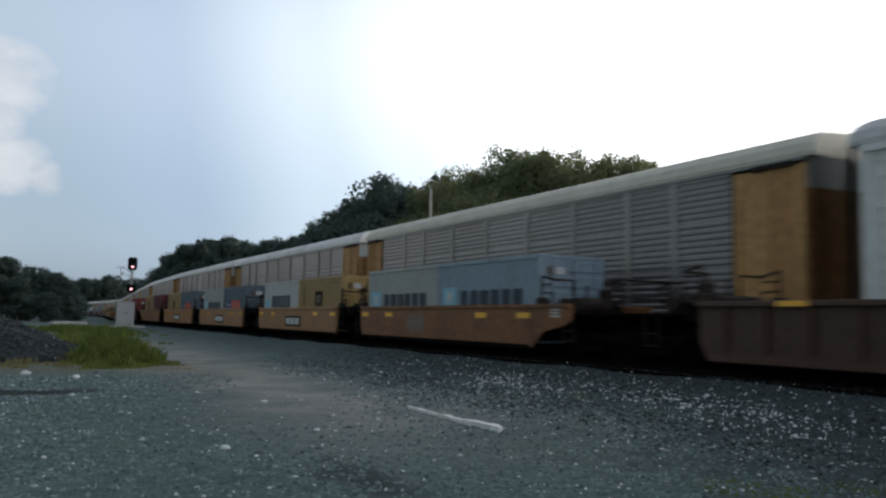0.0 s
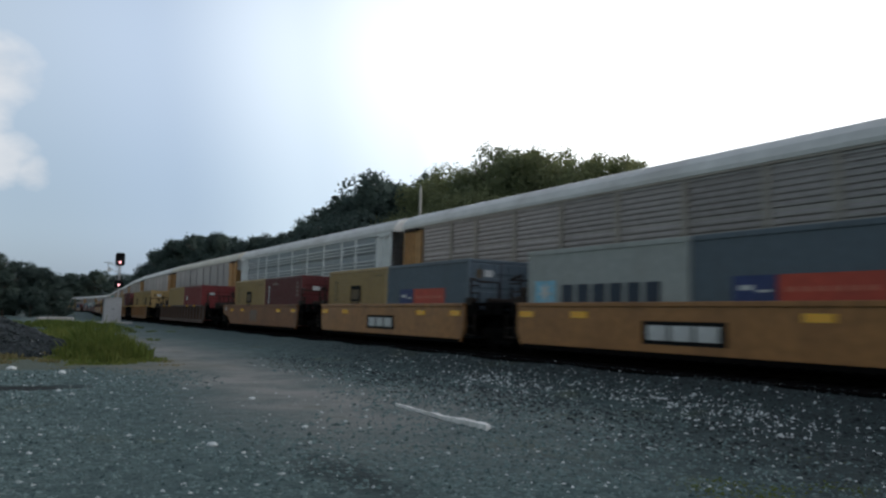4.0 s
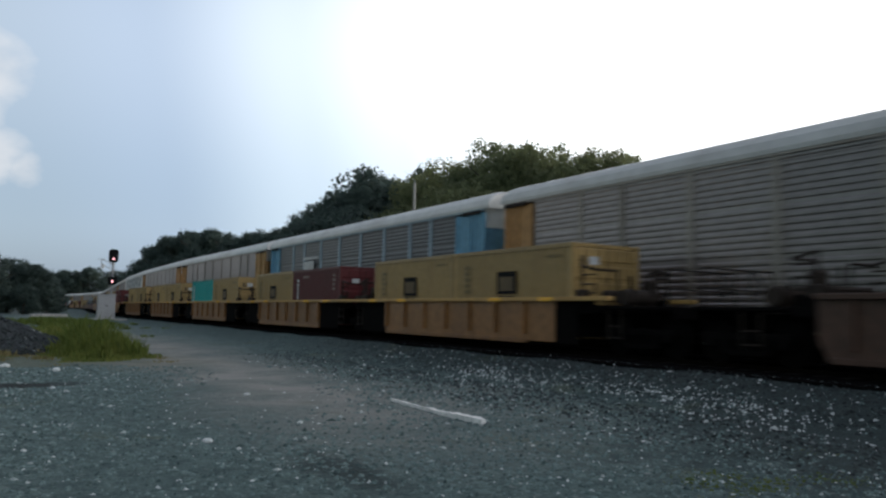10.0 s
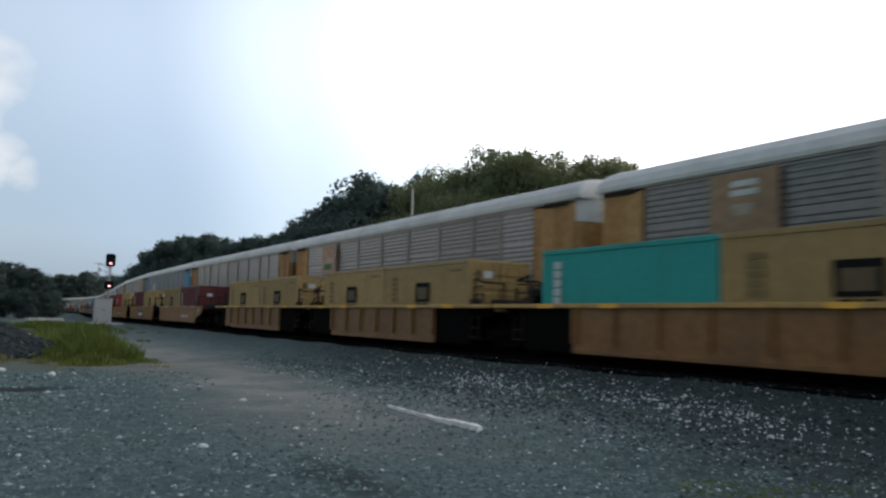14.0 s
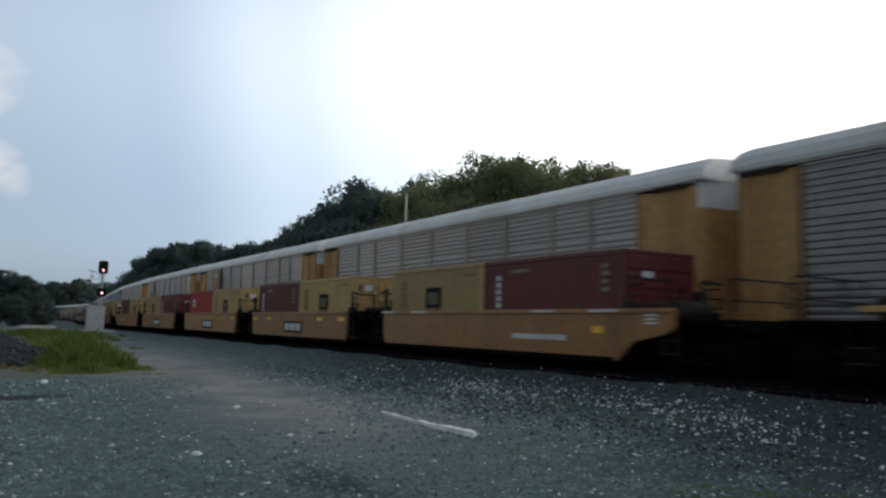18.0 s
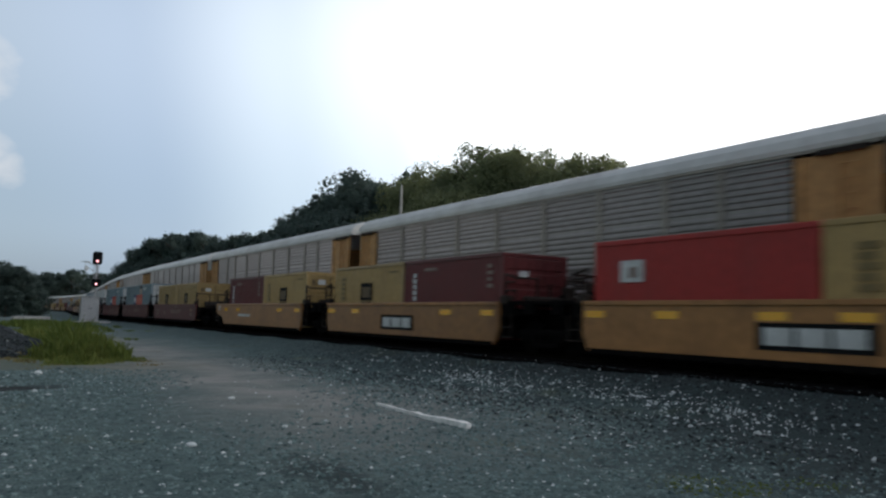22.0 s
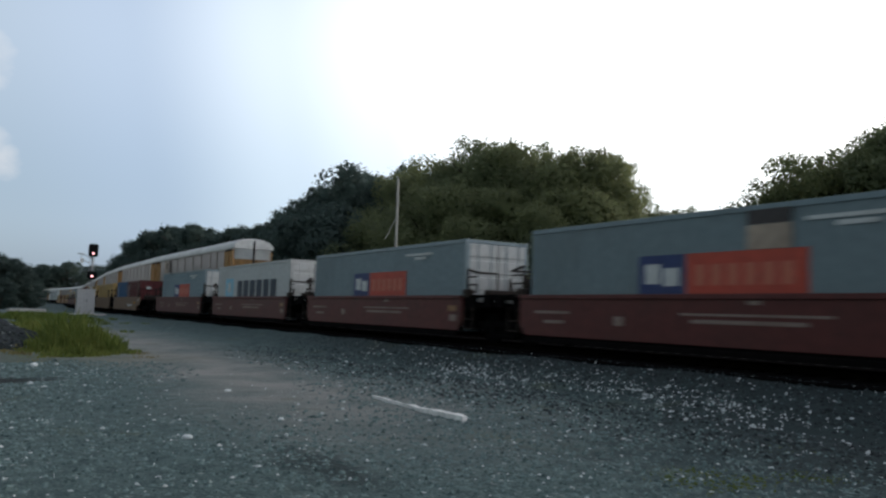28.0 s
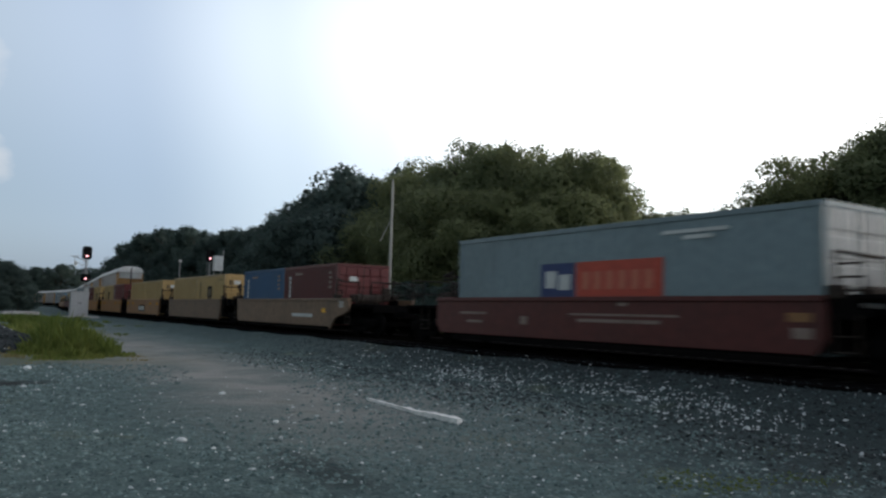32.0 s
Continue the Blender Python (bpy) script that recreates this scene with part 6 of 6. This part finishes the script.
def make_pole(x, y, top):
    g = height_at(x, y)
    p = tagged(new("utility_pole"), "weathered wooden utility pole with a raking brace", "utility pole")
    bm = bmesh.new()
    rod(bm, (0, 0, -0.5), (0, 0, top - g), 0.15, 12, 0.10)
    part("shaft", bm, M["pole_wood"], p)
    bm = bmesh.new()
    rod(bm, (-0.1, 0.05, top - g - 2.9), (-0.75, 0.3, top - g - 4.4), 0.03)
    part("brace", bm, M["pole_wood"], p)
    bm = bmesh.new()
    rod(bm, (0, 0, top - g), (0, 0, top - g + 0.25), 0.05, 8, 0.03)
    part("pin_insulator", bm, M["case_silver"], p)
    p.matrix_world = pose(x, y, g)


make_pole(27.0, 50.5, 11.2)


# ---- ground cover ----
def scatter(name, pts, size, mat, label, category):
    """Loose stones: squashed, turned octahedra, all in one object."""
    rng = np.random.default_rng(len(pts))
    n = len(pts)
    base = np.array([(1, 0, 0), (0, 1, 0), (-1, 0, 0), (0, -1, 0), (0, 0, 1), (0, 0, -1)], float)
    tri = np.array([(0, 1, 4), (1, 2, 4), (2, 3, 4), (3, 0, 4), (1, 0, 5), (2, 1, 5), (3, 2, 5), (0, 3, 5)])
    sc = size[:, None, None] * rng.uniform(0.55, 1.3, (n, 1, 3)) * np.array([1, 1, 0.6])
    v = (base[None] + rng.normal(scale=0.18, size=(n, 6, 3))) * sc
    a = rng.uniform(0, math.tau, n)
    c, s = np.cos(a)[:, None], np.sin(a)[:, None]
    v = np.stack([v[..., 0] * c - v[..., 1] * s, v[..., 0] * s + v[..., 1] * c, v[..., 2]], -1) + pts[:, None, :]
    f = (tri[None] + (np.arange(n) * 6)[:, None, None]).reshape(-1, 3)
    me = bpy.data.meshes.new(name)
    me.from_pydata(v.reshape(-1, 3).tolist(), [], f.tolist())
    me.materials.append(mat)
    return tagged(new(name, me), label, category, kind="stuff")


def spread(seed, n, x0, x1, y0, y1, power=1.0):
    """Random places on the ground, denser towards y0."""
    rng = np.random.default_rng(seed)
    y = y0 + (y1 - y0) * rng.random(n) ** power
    x = rng.uniform(x0, x1, n)
    off = x - NEAR_X
    return np.stack([x, y, ground_height(off, x, y)], -1), rng


p, r = spread(1, 70000, -6, 12, -3, 22, 1.25)
drive = np.clip(1.3 - np.abs(p[:, 0] - 5.0 - np.sin(p[:, 1] * 0.4)) / 3.2, 0, 1) * np.clip((p[:, 1] - 8) / 4, 0, 1)
p = p[r.random(len(p)) > np.maximum(drive, np.clip((p[:, 0] - 7.5) / 2, 0, 0.8))]
p = p[((p[:, 0] - 0.6) / 1.3) ** 2 + ((p[:, 1] - 17.5) / 0.6) ** 2 > 1]
scatter("gravel_stones", p, r.uniform(0.010, 0.030, len(p)) * (1 + 0.05 * np.maximum(p[:, 1], 0)), M["stone"], "loose grey crushed stones on the ground", "gravel")
p, r = spread(3, 27000, 7.2, 12.6, -6, 34, 1.1)
keep = r.random(len(p)) < np.clip((p[:, 0] - 7.0) / 3.0, 0, 1) * np.clip((30 - p[:, 1]) / 12, 0, 1)
scatter("ballast_stones", p[keep], r.uniform(0.02, 0.05, keep.sum()), M["ballast"], "loose dark ballast stones on the shoulder", "ballast")
p, r = spread(4, 25000, 7.0, 12.2, -4, 32, 1.1)
lane = 1.15 * np.exp(-((p[:, 0] - 10.5) / 0.62) ** 2) * (0.55 + 0.45 * np.sin(p[:, 1] * 0.9 + 1.3 * np.sin(p[:, 0] * 2.1))) * np.clip((18.5 - p[:, 1]) / 4, 0, 1) + 0.025 * np.clip((26 - p[:, 1]) / 9, 0, 1)
keep = (r.random(len(p)) < lane * (0.6 + 0.06 * np.maximum(p[:, 1], 3)))
scatter("pale_ballast_stones", p[keep], (0.013 + 0.036 * r.random(keep.sum()) ** 2.4) * (0.78 + 0.018 * np.maximum(p[keep][:, 1], 3)), M["stone_pale"], "pale chips strewn along the ballast foot", "ballast")
p, r = spread(2, 700, -4, 9, 3, 18, 1.3)
scatter("pale_gravel_stones", p, r.uniform(0.010, 0.028, len(p)), M["stone_pale"], "scattered pale pebbles on the ground", "gravel")


def grass_patch(name, seed, n, cx, cy, rx, ry, h, mat, label):
    rng = np.random.default_rng(seed)
    tufts = rng.normal(size=(max(8, n // 45), 2)) * 0.42
    size = rng.uniform(0.35, 1.0, len(tufts))
    t = rng.integers(0, len(tufts), n)
    q = tufts[t] + rng.normal(size=(n, 2)) * np.array([0.16 / rx, 0.16 / ry])
    x, y = cx + q[:, 0] * rx, cy + q[:, 1] * ry
    z = ground_height(x - NEAR_X, x, y)
    hh = h * size[t] * rng.uniform(0.35, 1.1, n) * np.exp(-(q ** 2).sum(1) * 0.9)
    a = rng.uniform(0, math.tau, n)
    lean = rng.normal(scale=0.28, size=(n, 2)) * hh[:, None]
    w = rng.uniform(0.008, 0.022, n) * (1 + h)
    b0 = np.stack([x - w * np.cos(a), y - w * np.sin(a), z - 0.02], -1)
    b1 = np.stack([x + w * np.cos(a), y + w * np.sin(a), z - 0.02], -1)
    m0 = np.stack([x + lean[:, 0] * 0.4 - w * np.cos(a), y + lean[:, 1] * 0.4 - w * np.sin(a), z + hh * 0.6], -1)
    m1 = np.stack([x + lean[:, 0] * 0.4 + w * np.cos(a), y + lean[:, 1] * 0.4 + w * np.sin(a), z + hh * 0.6], -1)
    tp = np.stack([x + lean[:, 0], y + lean[:, 1], z + hh], -1)
    v = np.stack([b0, b1, m1, m0, tp], 1).reshape(-1, 3)
    k = np.arange(n)[:, None] * 5
    f4 = (k + np.array([0, 1, 2, 3])).tolist()
    f3 = (k + np.array([3, 2, 4])).tolist()
    me = bpy.data.meshes.new(name)
    me.from_pydata(v.tolist(), [], f4 + f3)
    me.materials.append(mat)
    return tagged(new(name, me), label, "grass", kind="stuff")


grass_patch("weeds", 21, 5200, 3.5, 29.0, 1.6, 3.8, 1.05, M["grass"], "bright green weeds growing on the gravel")
grass_patch("weeds", 22, 4200, 3.0, 38, 2.2, 12, 0.7, M["grass"], "bright green weeds growing on the gravel")
grass_patch("weeds", 23, 6000, 4.6, 60, 5, 16, 0.6, M["grass"], "bright green weeds growing on the gravel")
grass_patch("weeds", 28, 1300, 3.2, 29.6, 0.8, 1.6, 1.45, M["grass"], "taller weeds in the middle of the patch")
grass_patch("weeds", 24, 2200, 3.2, 26.6, 2.2, 2.6, 0.22, M["grass"], "low green weeds thinning out on the gravel")
grass_patch("dry_grass", 26, 500, 2.4, 24.6, 4.2, 3.6, 0.09, M["straw"], "sparse dry straw-coloured grass on the gravel")
grass_patch("dry_grass", 27, 5000, 1.0, 33, 3.0, 9, 0.35, M["straw"], "dry straw-coloured grass behind the weeds")
grass_patch("weeds", 25, 600, 6.5, 5.1, 2.4, 1.2, 0.025, M["grass"], "sparse low weeds on the gravel")


def make_heap(x, y, rx, ry, h):
    """A heap of dark crushed stone."""
    n, m = 40, 14
    rng = np.random.default_rng(9)
    verts, faces = [(x, y, h)], []
    for j in range(1, m + 1):
        k = j / m
        for i in range(n):
            a = i / n * math.tau
            q = k * (1 + 0.12 * math.sin(3 * a + 1) + 0.06 * math.sin(7 * a))
            verts.append((x + rx * q * math.cos(a), y + ry * q * math.sin(a), h * (1 - k) ** 1.15 * (1 + rng.normal(0, 0.04)) - (0.15 if j == m else 0) + 0.05))
    for i in range(n):
        faces.append((0, 1 + i, 1 + (i + 1) % n))
        for j in range(m - 1):
            a, b = 1 + j * n + i, 1 + j * n + (i + 1) % n
            faces.append((a, a + n, b + n, b))
    me = bpy.data.meshes.new("rubble_mound")
    me.from_pydata(verts, [], faces)
    me.materials.append(M["heap"])
    return tagged(new("rubble_mound", me), "low mound of dark crushed stone beside the weeds", "mound")


make_heap(-2.2, 30.0, 4.9, 4.2, 2.35)
rngh = np.random.default_rng(14)
k, a = rngh.random(5200) ** 0.6, rngh.uniform(0, math.tau, 5200)
q = k * (1 + 0.12 * np.sin(3 * a + 1) + 0.06 * np.sin(7 * a))
p = np.stack([-2.2 + 4.9 * q * np.cos(a), 30.0 + 4.2 * q * np.sin(a), 2.35 * (1 - k) ** 1.15 + 0.06], -1)
scatter("heap_stones", p, rngh.uniform(0.03, 0.08, 5200), M["ballast"], "loose dark stones on the mound", "ballast")


def make_stick():
    """A weathered, splintered strip of pale timber lying on the gravel, slightly bowed and tapering."""
    rng = random.Random(12)
    bm = bmesh.new()
    rings = []
    n = 22
    for i in range(n + 1):
        k = i / n
        y = 12.57 - 3.09 * k
        x = 6.40 + 0.16 * k * (1 - k) * 2 - 0.12 * k
        w = 0.05 + 0.065 * k if k < 0.94 else 0.11 - (k - 0.94) * 1.1
        if 0.26 < k < 0.32:
            w *= 0.6
        a, b = w * rng.uniform(0.7, 1.2), w * rng.uniform(0.7, 1.2)
        z = 0.035 + 0.03 * k + rng.uniform(-0.008, 0.012)
        g = height_at(x, y)
        rings.append([bm.verts.new((x + dx, y, g + dz)) for dx, dz in ((-a, -0.01), (b, -0.01), (b, z), (-a, z + 0.012))])
    for a, b in zip(rings, rings[1:]):
        for k in range(4):
            bm.faces.new((a[k], a[(k + 1) % 4], b[(k + 1) % 4], b[k]))
    bm.faces.new(rings[0][::-1])
    bm.faces.new(rings[-1])
    bmesh.ops.recalc_face_normals(bm, faces=bm.faces)
    return tagged(part("timber_strip", bm, M["wood_pale"]), "pale weathered strip of timber lying on gravel", "timber")


make_stick()


def make_stone(x, y, r, sz):
    bm = bmesh.new()
    bmesh.ops.create_icosphere(bm, subdivisions=2, radius=1)
    for v in bm.verts:
        k = 1 + 0.25 * noise.noise(v.co * 1.7 + Vector((x, y, 0)))
        v.co = Vector((v.co.x * r * k, v.co.y * r * 0.7 * k, v.co.z * sz * k))
    ob = tagged(part("stone", bm, M["stone_pale"]), "single pale stone lying on the gravel", "stone")
    ob.matrix_world = pose(x, y, height_at(x, y) + sz * 0.4, 0, 0, x * 50)


for x, y, r, sz in ((2.44, 9.65, 0.075, 0.035), (4.31, 14.37, 0.08, 0.03), (3.95, 10.6, 0.05, 0.025), (1.6, 20.5, 0.12, 0.06), (0.6, 22.5, 0.13, 0.07)):
    make_stone(x, y, r, sz)


def make_slab(x, y, w, d):
    g = height_at(x, y)
    bm = bmesh.new()
    box(bm, -w / 2, w / 2, -d / 2, d / 2, -0.2, 0.3, 0.05)
    ob = tagged(part("concrete_block", bm, M["concrete"]), "low pale concrete block among the weeds", "concrete block")
    ob.matrix_world = pose(x, y, g, 0, 0, 15)


make_slab(6.5, 92, 2.6, 1.2)
make_slab(4.6, 88, 0.8, 0.8)


# ---- the trains run ----
# small changes of pace: metres by which each train runs ahead of an even speed
PACE_NEAR = ((0, -0.6), (1, -0.55), (2, -0.2), (3.5, 0), (5, 0.15), (6, -0.15), (7, 0.6), (8, 0.1), (9, 0.25), (10, 0), (13, -0.15), (14, -0.2), (18, 0), (22, 0), (23, 0.3), (24, 0.15), (25, 0.3), (28, 0.1), (29, 0), (31, 0.3), (32, 0.1))
PACE_FAR = ((0, -0.45), (1, -0.75), (2, -0.1), (5, -0.6), (7, -0.9), (9, -0.95), (14, -1.0), (18, -0.9), (20, -0.75), (23, -0.65), (25, -0.7), (28, -0.6), (32, -0.4))


def motions():
    for ob, s0, off, v, *rest in MOVERS:
        lift = rest[0] if rest else 0.0
        pace = PACE_NEAR if v < 0 else PACE_FAR
        ahead = math.copysign(1, v)
        rows = []
        for t in range(33):
            s = s0 + v * t + ahead * float(np.interp(t, [p[0] for p in pace], [p[1] for p in pace]))
            rows.append((t, pose(0, 0, lift) @ line_pose(s, off)))
        walk(ob, rows)


motions()
